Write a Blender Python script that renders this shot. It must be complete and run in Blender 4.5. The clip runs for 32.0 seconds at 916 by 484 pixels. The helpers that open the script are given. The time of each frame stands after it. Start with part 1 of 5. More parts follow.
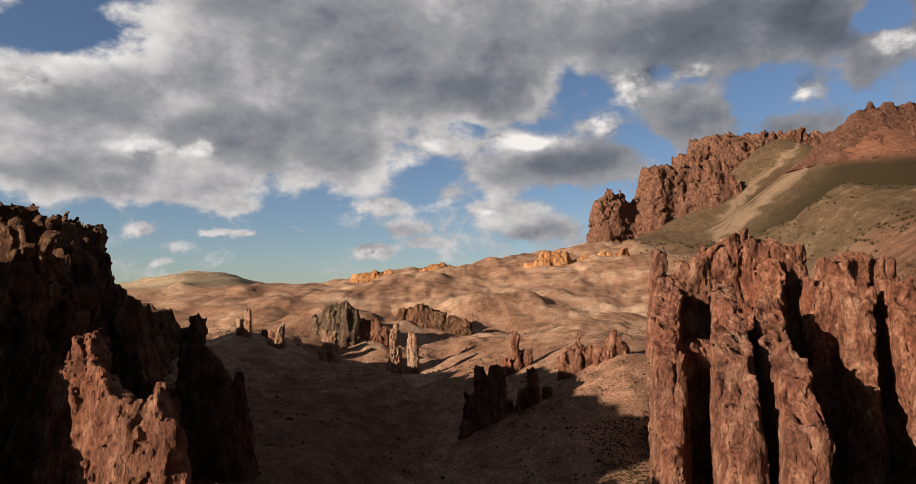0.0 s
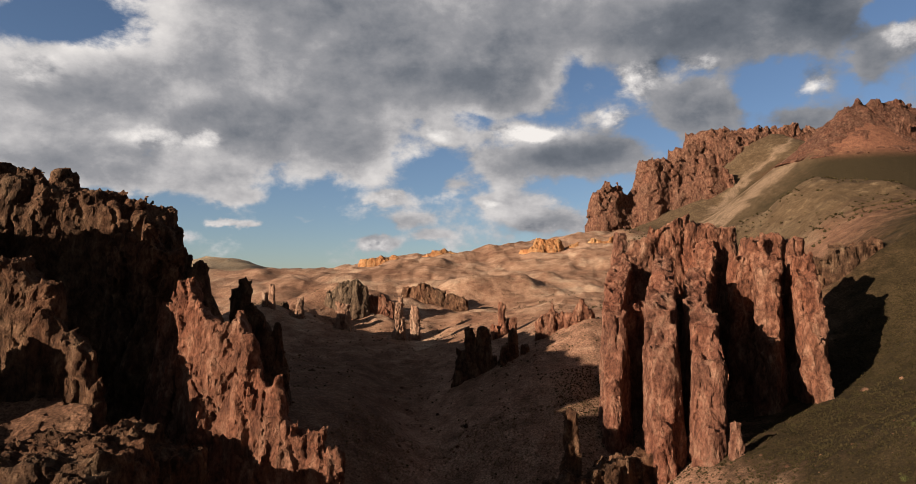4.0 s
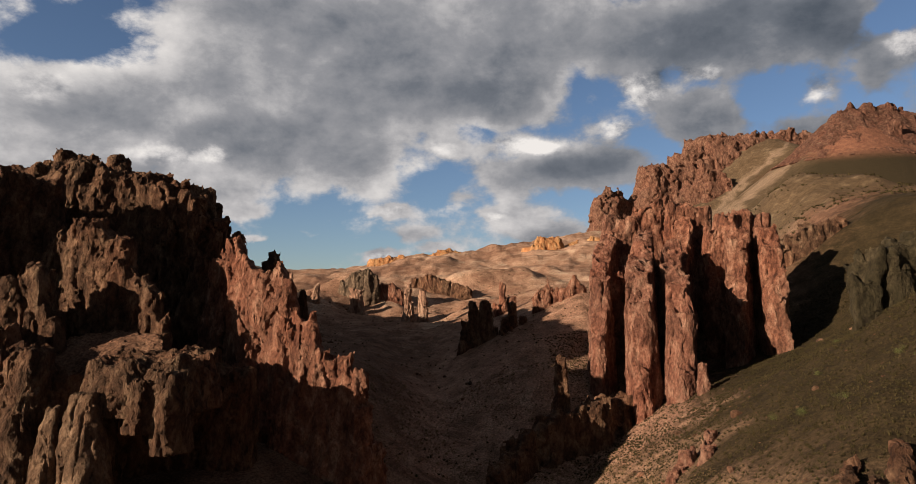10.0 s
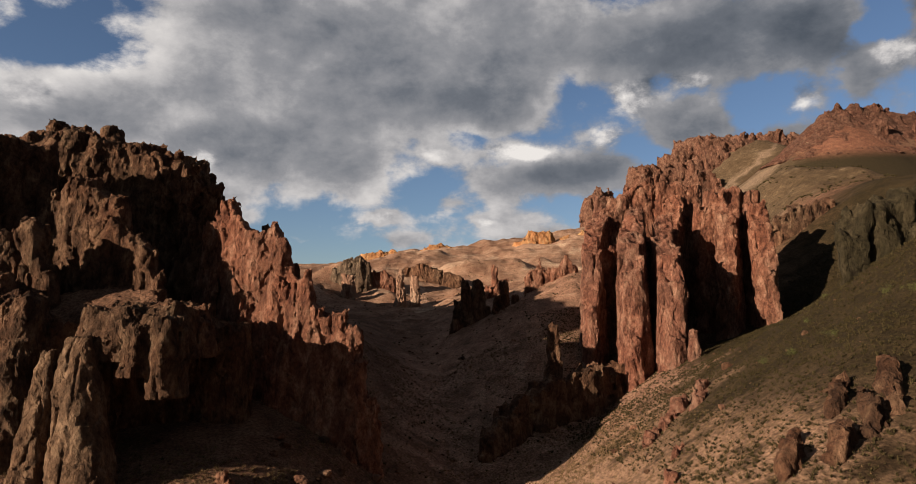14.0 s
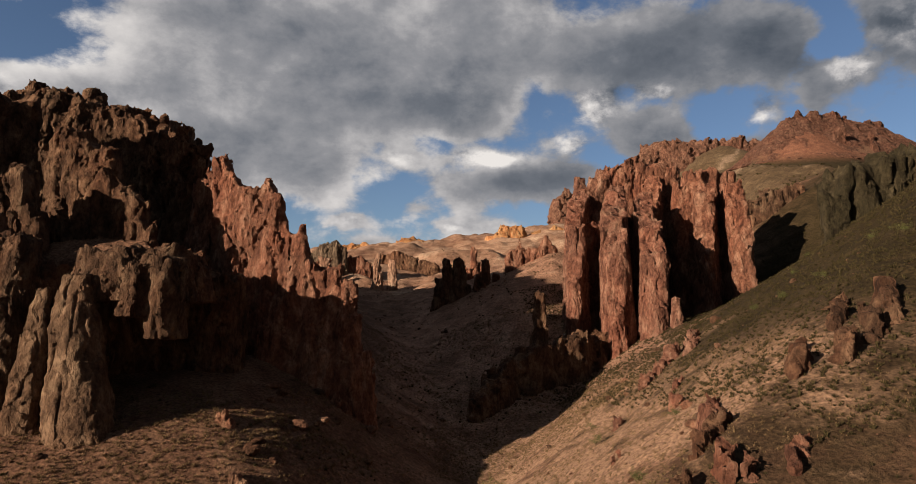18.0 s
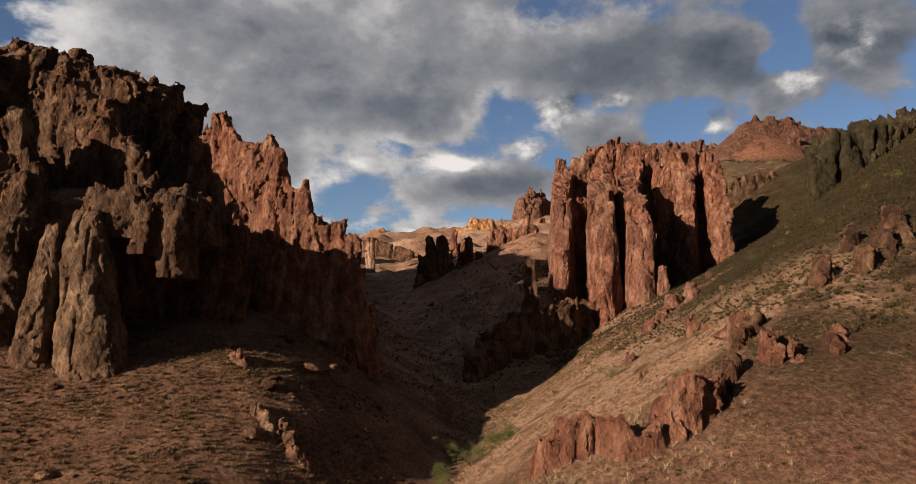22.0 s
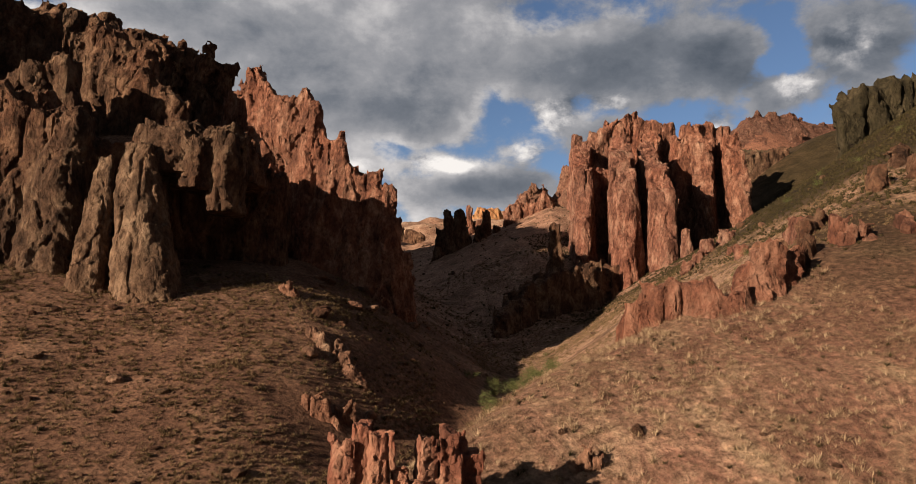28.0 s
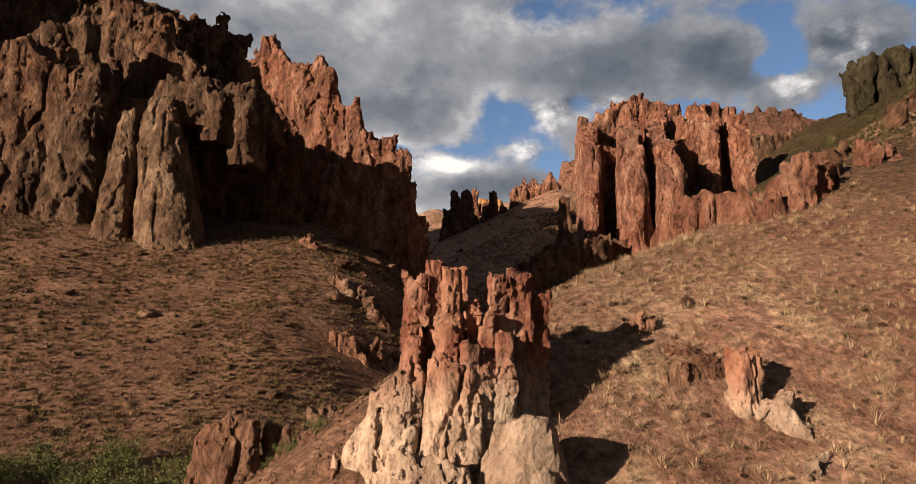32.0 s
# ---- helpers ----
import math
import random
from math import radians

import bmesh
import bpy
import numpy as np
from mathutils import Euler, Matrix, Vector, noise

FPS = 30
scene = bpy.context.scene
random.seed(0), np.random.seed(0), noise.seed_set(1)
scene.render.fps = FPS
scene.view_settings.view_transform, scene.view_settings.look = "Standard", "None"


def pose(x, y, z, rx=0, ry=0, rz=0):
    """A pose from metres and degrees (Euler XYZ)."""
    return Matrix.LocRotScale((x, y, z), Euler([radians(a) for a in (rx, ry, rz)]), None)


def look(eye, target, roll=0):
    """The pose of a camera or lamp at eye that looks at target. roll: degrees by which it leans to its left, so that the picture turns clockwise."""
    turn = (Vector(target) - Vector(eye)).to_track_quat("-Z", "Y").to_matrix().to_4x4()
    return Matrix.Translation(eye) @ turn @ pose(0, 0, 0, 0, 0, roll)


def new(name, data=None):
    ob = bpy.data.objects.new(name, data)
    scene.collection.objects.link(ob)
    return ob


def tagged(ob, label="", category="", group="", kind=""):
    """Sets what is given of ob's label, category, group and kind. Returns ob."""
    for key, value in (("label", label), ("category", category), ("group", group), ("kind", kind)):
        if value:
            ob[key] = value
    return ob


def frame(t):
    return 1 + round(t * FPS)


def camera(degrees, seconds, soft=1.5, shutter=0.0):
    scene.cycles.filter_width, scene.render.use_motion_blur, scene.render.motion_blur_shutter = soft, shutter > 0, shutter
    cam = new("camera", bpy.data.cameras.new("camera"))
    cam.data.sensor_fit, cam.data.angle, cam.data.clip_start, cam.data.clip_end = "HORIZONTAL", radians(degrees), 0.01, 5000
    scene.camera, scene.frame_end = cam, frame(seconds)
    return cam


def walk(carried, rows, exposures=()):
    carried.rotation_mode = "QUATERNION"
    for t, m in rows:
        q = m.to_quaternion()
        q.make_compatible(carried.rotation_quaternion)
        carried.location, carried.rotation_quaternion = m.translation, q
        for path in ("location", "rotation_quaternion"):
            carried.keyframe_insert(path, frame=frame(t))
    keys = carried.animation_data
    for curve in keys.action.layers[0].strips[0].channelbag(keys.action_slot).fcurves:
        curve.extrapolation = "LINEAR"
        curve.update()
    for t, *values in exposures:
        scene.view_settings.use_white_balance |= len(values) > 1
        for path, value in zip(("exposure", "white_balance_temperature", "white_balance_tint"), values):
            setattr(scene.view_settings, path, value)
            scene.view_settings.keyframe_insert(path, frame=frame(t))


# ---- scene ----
cam = camera(68.1, 32.0, soft=0.8)
METRES, EYE, TILT, LEAN, TURN = 100.0, 80.0, 5.0, 0.0, 0.0
ROWS = [
    (0.0, 0.0, 0.0, 0.0, 0.0, 0.0, -0.0),
    (0.5, 0.0051, -0.0332, -0.0044, 0.05, -0.1, -0.05),
    (1.0, 0.0099, -0.0694, -0.0078, 0.11, -0.21, -0.09),
    (1.5, 0.0147, -0.1066, -0.0112, 0.16, -0.31, -0.14),
    (2.0, 0.0191, -0.1449, -0.0144, 0.22, -0.4, -0.2),
    (2.5, 0.0225, -0.1854, -0.017, 0.26, -0.5, -0.23),
    (3.0, 0.0261, -0.2278, -0.0191, 0.34, -0.61, -0.26),
    (3.5, 0.0285, -0.2701, -0.0218, 0.39, -0.71, -0.32),
    (5.5, 0.0304, -0.4093, -0.0356, 0.55, -0.53, -0.33),
    (6.0, 0.0312, -0.4333, -0.0417, 0.62, -0.42, -0.29),
    (6.5, 0.032, -0.4541, -0.0484, 0.69, -0.33, -0.24),
    (7.0, 0.0321, -0.47, -0.0559, 0.73, -0.25, -0.19),
    (7.5, 0.0335, -0.4828, -0.0645, 0.78, -0.15, -0.12),
    (8.0, 0.034, -0.4919, -0.0733, 0.81, -0.07, -0.06),
    (8.5, 0.0347, -0.4976, -0.0829, 0.83, 0.03, -0.01),
    (9.0, 0.0346, -0.501, -0.0926, 0.84, 0.18, 0.06),
    (9.5, 0.0348, -0.5034, -0.1027, 0.86, 0.28, 0.19),
    (10.0, 0.0353, -0.5052, -0.1126, 0.86, 0.37, 0.25),
    (10.5, 0.0355, -0.5065, -0.1224, 0.86, 0.46, 0.3),
    (11.0, 0.036, -0.5078, -0.1324, 0.86, 0.53, 0.33),
    (11.5, 0.0363, -0.5093, -0.1422, 0.86, 0.59, 0.35),
    (12.0, 0.0365, -0.5104, -0.1521, 0.72, 0.66, 0.35),
    (12.5, 0.0366, -0.5115, -0.162, 0.57, 0.72, 0.32),
    (13.0, 0.0355, -0.5123, -0.1718, 0.42, 0.78, 0.28),
    (13.5, 0.0326, -0.5126, -0.1811, 0.23, 0.83, 0.21),
    (14.0, 0.0294, -0.5135, -0.1912, 0.07, 0.88, 0.18),
    (14.5, 0.0254, -0.5144, -0.2012, -0.16, 0.94, 0.11),
    (16.5, 0.0009, -0.5184, -0.2415, -1.71, 1.15, -0.23),
    (17.0, -0.0056, -0.5195, -0.2516, -2.08, 1.22, -0.33),
    (17.5, -0.0127, -0.5208, -0.2617, -2.48, 1.28, -0.42),
    (18.0, -0.0203, -0.5225, -0.2717, -2.9, 1.34, -0.54),
    (18.5, -0.0289, -0.5242, -0.2815, -3.38, 1.39, -0.65),
    (19.0, -0.0376, -0.5256, -0.2918, -3.83, 1.45, -0.73),
    (19.5, -0.0465, -0.5268, -0.3014, -4.29, 1.47, -0.82),
    (20.0, -0.0555, -0.5276, -0.3113, -4.76, 1.53, -0.91),
    (20.5, -0.0649, -0.528, -0.3212, -5.27, 1.58, -0.99),
    (21.0, -0.0742, -0.5285, -0.3309, -5.78, 1.62, -1.09),
    (21.5, -0.0833, -0.5288, -0.3408, -6.15, 1.67, -1.12),
    (22.0, -0.0917, -0.5294, -0.3508, -6.35, 1.71, -1.15),
    (22.5, -0.0995, -0.5296, -0.3596, -6.36, 1.74, -1.16),
    (23.0, -0.1068, -0.5294, -0.3669, -6.38, 1.76, -1.17),
    (23.5, -0.1128, -0.5297, -0.3745, -6.37, 1.79, -1.18),
    (24.0, -0.1178, -0.5298, -0.3805, -6.38, 1.8, -1.2),
    (24.5, -0.1231, -0.53, -0.3874, -6.41, 1.84, -1.21),
    (25.0, -0.1279, -0.5301, -0.394, -6.42, 1.85, -1.2),
    (25.5, -0.1321, -0.5304, -0.4011, -6.43, 1.88, -1.22),
    (27.5, -0.1482, -0.5338, -0.43, -6.53, 1.85, -1.26),
    (28.0, -0.1515, -0.5347, -0.4374, -6.56, 1.87, -1.31),
    (28.5, -0.1549, -0.5355, -0.4447, -6.57, 1.88, -1.33),
    (29.0, -0.1583, -0.5364, -0.4523, -6.6, 1.9, -1.34),
    (29.5, -0.1615, -0.5372, -0.4598, -6.63, 1.89, -1.36),
    (30.0, -0.1646, -0.5379, -0.4672, -6.63, 1.9, -1.37),
    (30.5, -0.1677, -0.5387, -0.4748, -6.66, 1.9, -1.39),
    (31.0, -0.1708, -0.5392, -0.4821, -6.68, 1.89, -1.4),
    (31.5, -0.1741, -0.5393, -0.4893, -6.7, 1.88, -1.4),
    (32.0, -0.1775, -0.5395, -0.4964, -6.73, 1.85, -1.39),
]
walk(cam, [(t, pose(0, 0, EYE, TILT, LEAN, TURN) @ pose(METRES * x, METRES * y, METRES * z, 90 + pitch, roll, yaw)) for t, x, y, z, yaw, pitch, roll in ROWS],
     exposures=[(0.0, 1.17), (8.0, 1.13), (17.0, 1.03), (25.0, 1.1), (32.0, 1.36)])

# ---- world, sun ----
SUN_TO = Vector((0.83, 0.50, -0.285)).normalized()  # the way the sunlight travels


def node(tree, kind, **values):
    n = tree.nodes.new(kind)
    for key, value in values.items():
        if key in n.inputs:
            n.inputs[key].default_value = value
    return n


def link(tree, a, b):
    tree.links.new(a, b)


def math_node(tree, op, a, b=None, clamp=False):
    n = tree.nodes.new("ShaderNodeMath")
    n.operation, n.use_clamp = op, clamp
    for i, v in enumerate((a, b)):
        if v is None:
            continue
        if isinstance(v, (int, float)):
            n.inputs[i].default_value = v
        else:
            link(tree, v, n.inputs[i])
    return n.outputs[0]


def ramp(tree, source, stops, interpolation="LINEAR"):
    n = tree.nodes.new("ShaderNodeValToRGB")
    n.color_ramp.interpolation = interpolation
    while len(n.color_ramp.elements) < len(stops):
        n.color_ramp.elements.new(0.5)
    for e, (p, c) in zip(n.color_ramp.elements, stops):
        e.position, e.color = p, (*c, 1) if len(c) == 3 else c
    link(tree, source, n.inputs[0])
    return n.outputs[0]


def between(tree, value, lo, hi):
    """0 below lo, 1 above hi."""
    n = tree.nodes.new("ShaderNodeMapRange")
    n.interpolation_type = "SMOOTHSTEP"
    link(tree, value, n.inputs[0])
    n.inputs[1].default_value, n.inputs[2].default_value = lo, hi
    return n.outputs[0]


def mix(tree, fac, a, b, blend="MIX"):
    n = tree.nodes.new("ShaderNodeMix")
    n.data_type, n.blend_type = "RGBA", blend
    for sock, v in ((n.inputs[0], fac), (n.inputs[6], a), (n.inputs[7], b)):
        if isinstance(v, (int, float)):
            sock.default_value = v
        elif isinstance(v, tuple):
            sock.default_value = (*v, 1)
        else:
            link(tree, v, sock)
    return n.outputs[2]


def scaled(tree, vector, x, y, z):
    n = tree.nodes.new("ShaderNodeVectorMath")
    n.operation = "MULTIPLY"
    link(tree, vector, n.inputs[0])
    n.inputs[1].default_value = (x, y, z)
    return n.outputs[0]


def noise_tex(tree, vector, scale, detail=4.0, rough=0.55, distortion=0.0):
    n = node(tree, "ShaderNodeTexNoise", Scale=scale, Detail=detail, Roughness=rough, Distortion=distortion)
    link(tree, vector, n.inputs["Vector"])
    return n.outputs["Fac"]


# clouds: heading and height in degrees, their half sizes, and how dense they are
GREY = [(-15.3, 21.5, 10.7, 4.5, 1.0), (-3.4, 18.5, 9.5, 5.2, 1.15), (-22.3, 15.5, 11.9, 4.5, 0.9), (-31.5, 13.0, 7.5, 3.6, 0.85),
        (-27.9, 9.0, 10.7, 1.6, 0.95), (-15.5, 12.4, 7.9, 3.3, 0.9), (-8.8, 11.7, 4.2, 2.4, 0.75), (4.7, 21.7, 5.2, 4.3, 0.9),
        (3.7, 17.1, 4.3, 2.4, 0.7), (19.7, 21.3, 9.7, 2.9, 1.35), (28.6, 20.2, 3.6, 2.6, 1.0), (7.1, 11.1, 6.2, 1.6, 0.95),
        (11.1, 11.9, 4.2, 1.5, 0.8), (19.1, 14.7, 3.5, 2.3, 1.05), (26.7, 13.1, 3.6, 1.4, 0.8), (31.1, 16.9, 3.1, 2.2, 0.8),
        (-6.3, 8.1, 1.8, 0.6, 0.6), (-6.7, 4.2, 2.0, 0.8, 0.8), (-4.8, 6.2, 2.3, 0.7, 0.6), (3.2, 7.9, 1.8, 0.6, 0.6),
        (-2.3, 4.9, 1.9, 0.5, 0.55), (7.6, 6.3, 3.1, 0.8, 0.65), (-18.1, 7.5, 2.3, 0.7, 0.6), (-25.4, 5.6, 1.5, 0.7, 0.65),
        (-18.7, 5.4, 2.1, 0.4, 0.6), (-23.4, 3.0, 1.0, 0.4, 0.55), (-22.8, 4.2, 2.3, 0.5, 0.45), (-13.7, 5.9, 1.2, 0.3, 0.45),
        (-0.8, 9.2, 1.9, 0.7, 0.5), (-14.0, 26.5, 17.0, 3.6, 0.9), (16.0, 30.0, 20.0, 5.0, 0.9), (38.5, 20.0, 4.0, 3.4, 0.8)]
WHITE = [(15.2, 17.3, 2.3, 1.6, 1.1), (19.4, 18.2, 1.7, 0.8, 1.0), (5.7, 13.4, 3.6, 0.8, 1.0), (12.8, 14.3, 2.1, 1.0, 0.9),
        (27.4, 15.8, 1.5, 0.9, 1.0), (33.7, 17.9, 1.6, 1.2, 1.0), (-7.2, 4.0, 1.6, 0.7, 0.9), (-6.5, 8.1, 1.4, 0.5, 0.7),
        (-25.0, 11.7, 4.3, 1.0, 0.75), (-20.9, 12.2, 1.3, 0.9, 0.8), (-33.1, 15.7, 2.6, 1.5, 0.6), (-2.1, 13.3, 1.7, 0.8, 0.6),
        (7.1, 5.9, 2.4, 0.6, 0.6), (2.9, 7.8, 1.4, 0.4, 0.6), (-18.7, 5.4, 1.8, 0.3, 0.6), (-25.8, 5.5, 1.2, 0.5, 0.6),
        (37.5, 20.5, 3.0, 2.4, 0.9)]
GAPS = [(-28.7, 19.2, 4.9, 1.7, 1.25), (-32.9, 19.3, 2.2, 1.0, 0.6), (8.9, 17.4, 1.7, 2.2, 0.55), (1.4, 14.7, 2.0, 0.9, 0.9),
        (23.3, 15.6, 1.4, 2.1, 1.0), (32.7, 19.8, 1.6, 1.1, 0.9), (30.0, 16.4, 0.9, 1.6, 0.7), (-11.1, 6.1, 9.4, 2.4, 0.25),
        (-3.3, 10.9, 2.8, 0.9, 0.5), (33.0, 21.5, 1.4, 3.0, 0.7)]
SKY_STRENGTH = 0.0425


def blobs(t, at, rows):
    """The summed softness of some round clouds at a heading and height."""
    total = None
    for az, el, sa, se, w in rows:
        d = t.nodes.new("ShaderNodeVectorMath")
        d.operation = "SUBTRACT"
        link(t, at, d.inputs[0])
        d.inputs[1].default_value = (az, el, 0)
        n = t.nodes.new("ShaderNodeVectorMath")
        n.operation = "LENGTH"
        link(t, scaled(t, d.outputs[0], 1 / sa, 1 / se, 0), n.inputs[0])
        r = t.nodes.new("ShaderNodeMapRange")
        r.interpolation_type = "SMOOTHSTEP"
        link(t, n.outputs["Value"], r.inputs[0])
        for i, v in zip((1, 2, 3, 4), (0.0, 1.55, w, 0.0)):
            r.inputs[i].default_value = v
        total = r.outputs[0] if total is None else math_node(t, "ADD", total, r.outputs[0])
    return total


def make_world():
    world = bpy.data.worlds.new("sky")
    scene.world = world
    world.use_nodes = True
    t = world.node_tree
    t.nodes.clear()
    out = t.nodes.new("ShaderNodeOutputWorld")
    bg = t.nodes.new("ShaderNodeBackground")
    sky = t.nodes.new("ShaderNodeTexSky")
    sky.sky_type, sky.sun_disc = "NISHITA", False
    sky.sun_elevation = math.asin(-SUN_TO.z)
    sky.sun_rotation = math.atan2(-SUN_TO.x, -SUN_TO.y)
    sky.altitude = 1200
    co = t.nodes.new("ShaderNodeTexCoord").outputs["Generated"]
    xyz = t.nodes.new("ShaderNodeSeparateXYZ")
    link(t, co, xyz.inputs[0])
    az = math_node(t, "MULTIPLY", math_node(t, "ARCTAN2", xyz.outputs[0], xyz.outputs[1]), 57.2958)
    el = math_node(t, "MULTIPLY", math_node(t, "ARCSINE", xyz.outputs[2]), 57.2958)
    at = t.nodes.new("ShaderNodeCombineXYZ")
    flat = scaled(t, co, 1, 1, 1.45)
    n1 = noise_tex(t, flat, 5.0, 9, 0.6, 0.35)
    n2 = noise_tex(t, flat, 16.0, 8, 0.6, 0.15)
    n3 = noise_tex(t, flat, 9.0, 7, 0.6, 0.2)
    wob = math_node(t, "ADD", math_node(t, "MULTIPLY", n1, 4.0), math_node(t, "MULTIPLY", n2, 2.0))
    link(t, math_node(t, "ADD", az, math_node(t, "SUBTRACT", wob, 3.0)), at.inputs[0])
    lift = math_node(t, "ADD", math_node(t, "MULTIPLY", n3, 2.2), math_node(t, "MULTIPLY", n2, 1.4))
    link(t, math_node(t, "ADD", el, math_node(t, "SUBTRACT", lift, 1.8)), at.inputs[1])
    at = at.outputs[0]
    # billows: the same noise here and a little towards the sun, whose difference is their lit side
    shift = t.nodes.new("ShaderNodeVectorMath")
    shift.operation = "ADD"
    link(t, flat, shift.inputs[0])
    shift.inputs[1].default_value = (-0.02, -0.006, 0.03)
    puffs = noise_tex(t, flat, 9.0, 11, 0.6, 0.1)
    puffs_off = noise_tex(t, shift.outputs[0], 9.0, 11, 0.6, 0.1)
    relief = math_node(t, "SUBTRACT", puffs, puffs_off)
    ruffle = math_node(t, "ADD", math_node(t, "MULTIPLY", n1, 1.3), math_node(t, "MULTIPLY", puffs, 2.3))
    ruffle = math_node(t, "SUBTRACT", ruffle, 1.74)
    # away from the view the broken cover goes on
    aside = math_node(t, "MULTIPLY", math_node(t, "ABSOLUTE", az), 1 / 45.0)
    aside = math_node(t, "MAXIMUM", math_node(t, "SUBTRACT", aside, 0.95), math_node(t, "SUBTRACT", math_node(t, "MULTIPLY", el, 1 / 26.0), 1.0))
    aside = math_node(t, "MULTIPLY", aside, 1.5, True)
    high = math_node(t, "MULTIPLY", math_node(t, "SUBTRACT", el, 3.0), 0.12, True)
    grey = math_node(t, "ADD", blobs(t, at, GREY), math_node(t, "MULTIPLY", math_node(t, "MULTIPLY", aside, high), 1.3))
    grey = math_node(t, "SUBTRACT", grey, math_node(t, "MULTIPLY", blobs(t, at, GAPS), 0.6))
    bright = blobs(t, at, WHITE)
    dense = math_node(t, "ADD", math_node(t, "ADD", grey, math_node(t, "MULTIPLY", bright, 0.55)), ruffle)
    cover = between(t, dense, 0.02, 0.52)
    # thick parts are dark, thin edges and lit billows bright
    thick = between(t, math_node(t, "ADD", grey, math_node(t, "MULTIPLY", ruffle, 0.5)), 0.25, 1.5)
    lit = math_node(t, "SUBTRACT", 0.6, math_node(t, "MULTIPLY", thick, 0.27))
    lit = math_node(t, "ADD", lit, math_node(t, "MULTIPLY", relief, 0.75))
    lit = math_node(t, "ADD", lit, math_node(t, "MULTIPLY", between(t, bright, 0.15, 0.9), math_node(t, "ADD", 0.17, math_node(t, "MULTIPLY", relief, 2.0))))
    lit = math_node(t, "ADD", lit, math_node(t, "MULTIPLY", math_node(t, "SUBTRACT", n1, 0.5), 0.5))
    sunward = ramp(t, between(t, az, 34.0, -28.0), [(0.0, (0.31, 0.31, 0.31)), (0.5, (0.5, 0.5, 0.5)), (1.0, (0.63, 0.63, 0.63))])
    lit = math_node(t, "ADD", lit, math_node(t, "SUBTRACT", sunward, 0.5))
    tone = ramp(t, lit, [(0.1, (0.95, 1.12, 1.4)), (0.32, (1.75, 1.9, 2.2)), (0.52, (3.3, 3.3, 3.5)), (0.72, (6.4, 6.15, 6.1)), (0.95, (9.6, 9.1, 8.7))])
    # out of view, at the sides, behind and overhead, tone is dimmed to deepen shadows
    tone = mix(t, between(t, math_node(t, "ABSOLUTE", az), 46.0, 85.0), tone, mix(t, 1.0, tone, (0.3, 0.31, 0.34), "MULTIPLY"))
    tone = mix(t, between(t, el, 30.0, 55.0), tone, (1.4, 1.5, 1.7))
    blue = mix(t, 1.0, sky.outputs[0], (0.8, 0.86, 1.0), "MULTIPLY")
    col = mix(t, cover, blue, tone)
    link(t, col, bg.inputs[0])
    bg.inputs[1].default_value = SKY_STRENGTH
    link(t, bg.outputs[0], out.inputs[0])


make_world()
sun = new("sun", bpy.data.lights.new("sun", "SUN"))
sun.data.energy, sun.data.angle, sun.data.color = 4.9, radians(0.53), (1.0, 0.77, 0.56)
sun.matrix_world = look((0, 0, 0), SUN_TO)


# ---- materials ----
def material(name):
    m = bpy.data.materials.new(name)
    m.use_nodes = True
    t = m.node_tree
    return m, t, t.nodes["Principled BSDF"], t.nodes.new("ShaderNodeNewGeometry").outputs["Position"]


def bump(tree, bsdf, height, distance, strength=1.0):
    n = node(tree, "ShaderNodeBump", Strength=strength, Distance=distance)
    link(tree, height, n.inputs["Height"])
    link(tree, n.outputs[0], bsdf.inputs["Normal"])


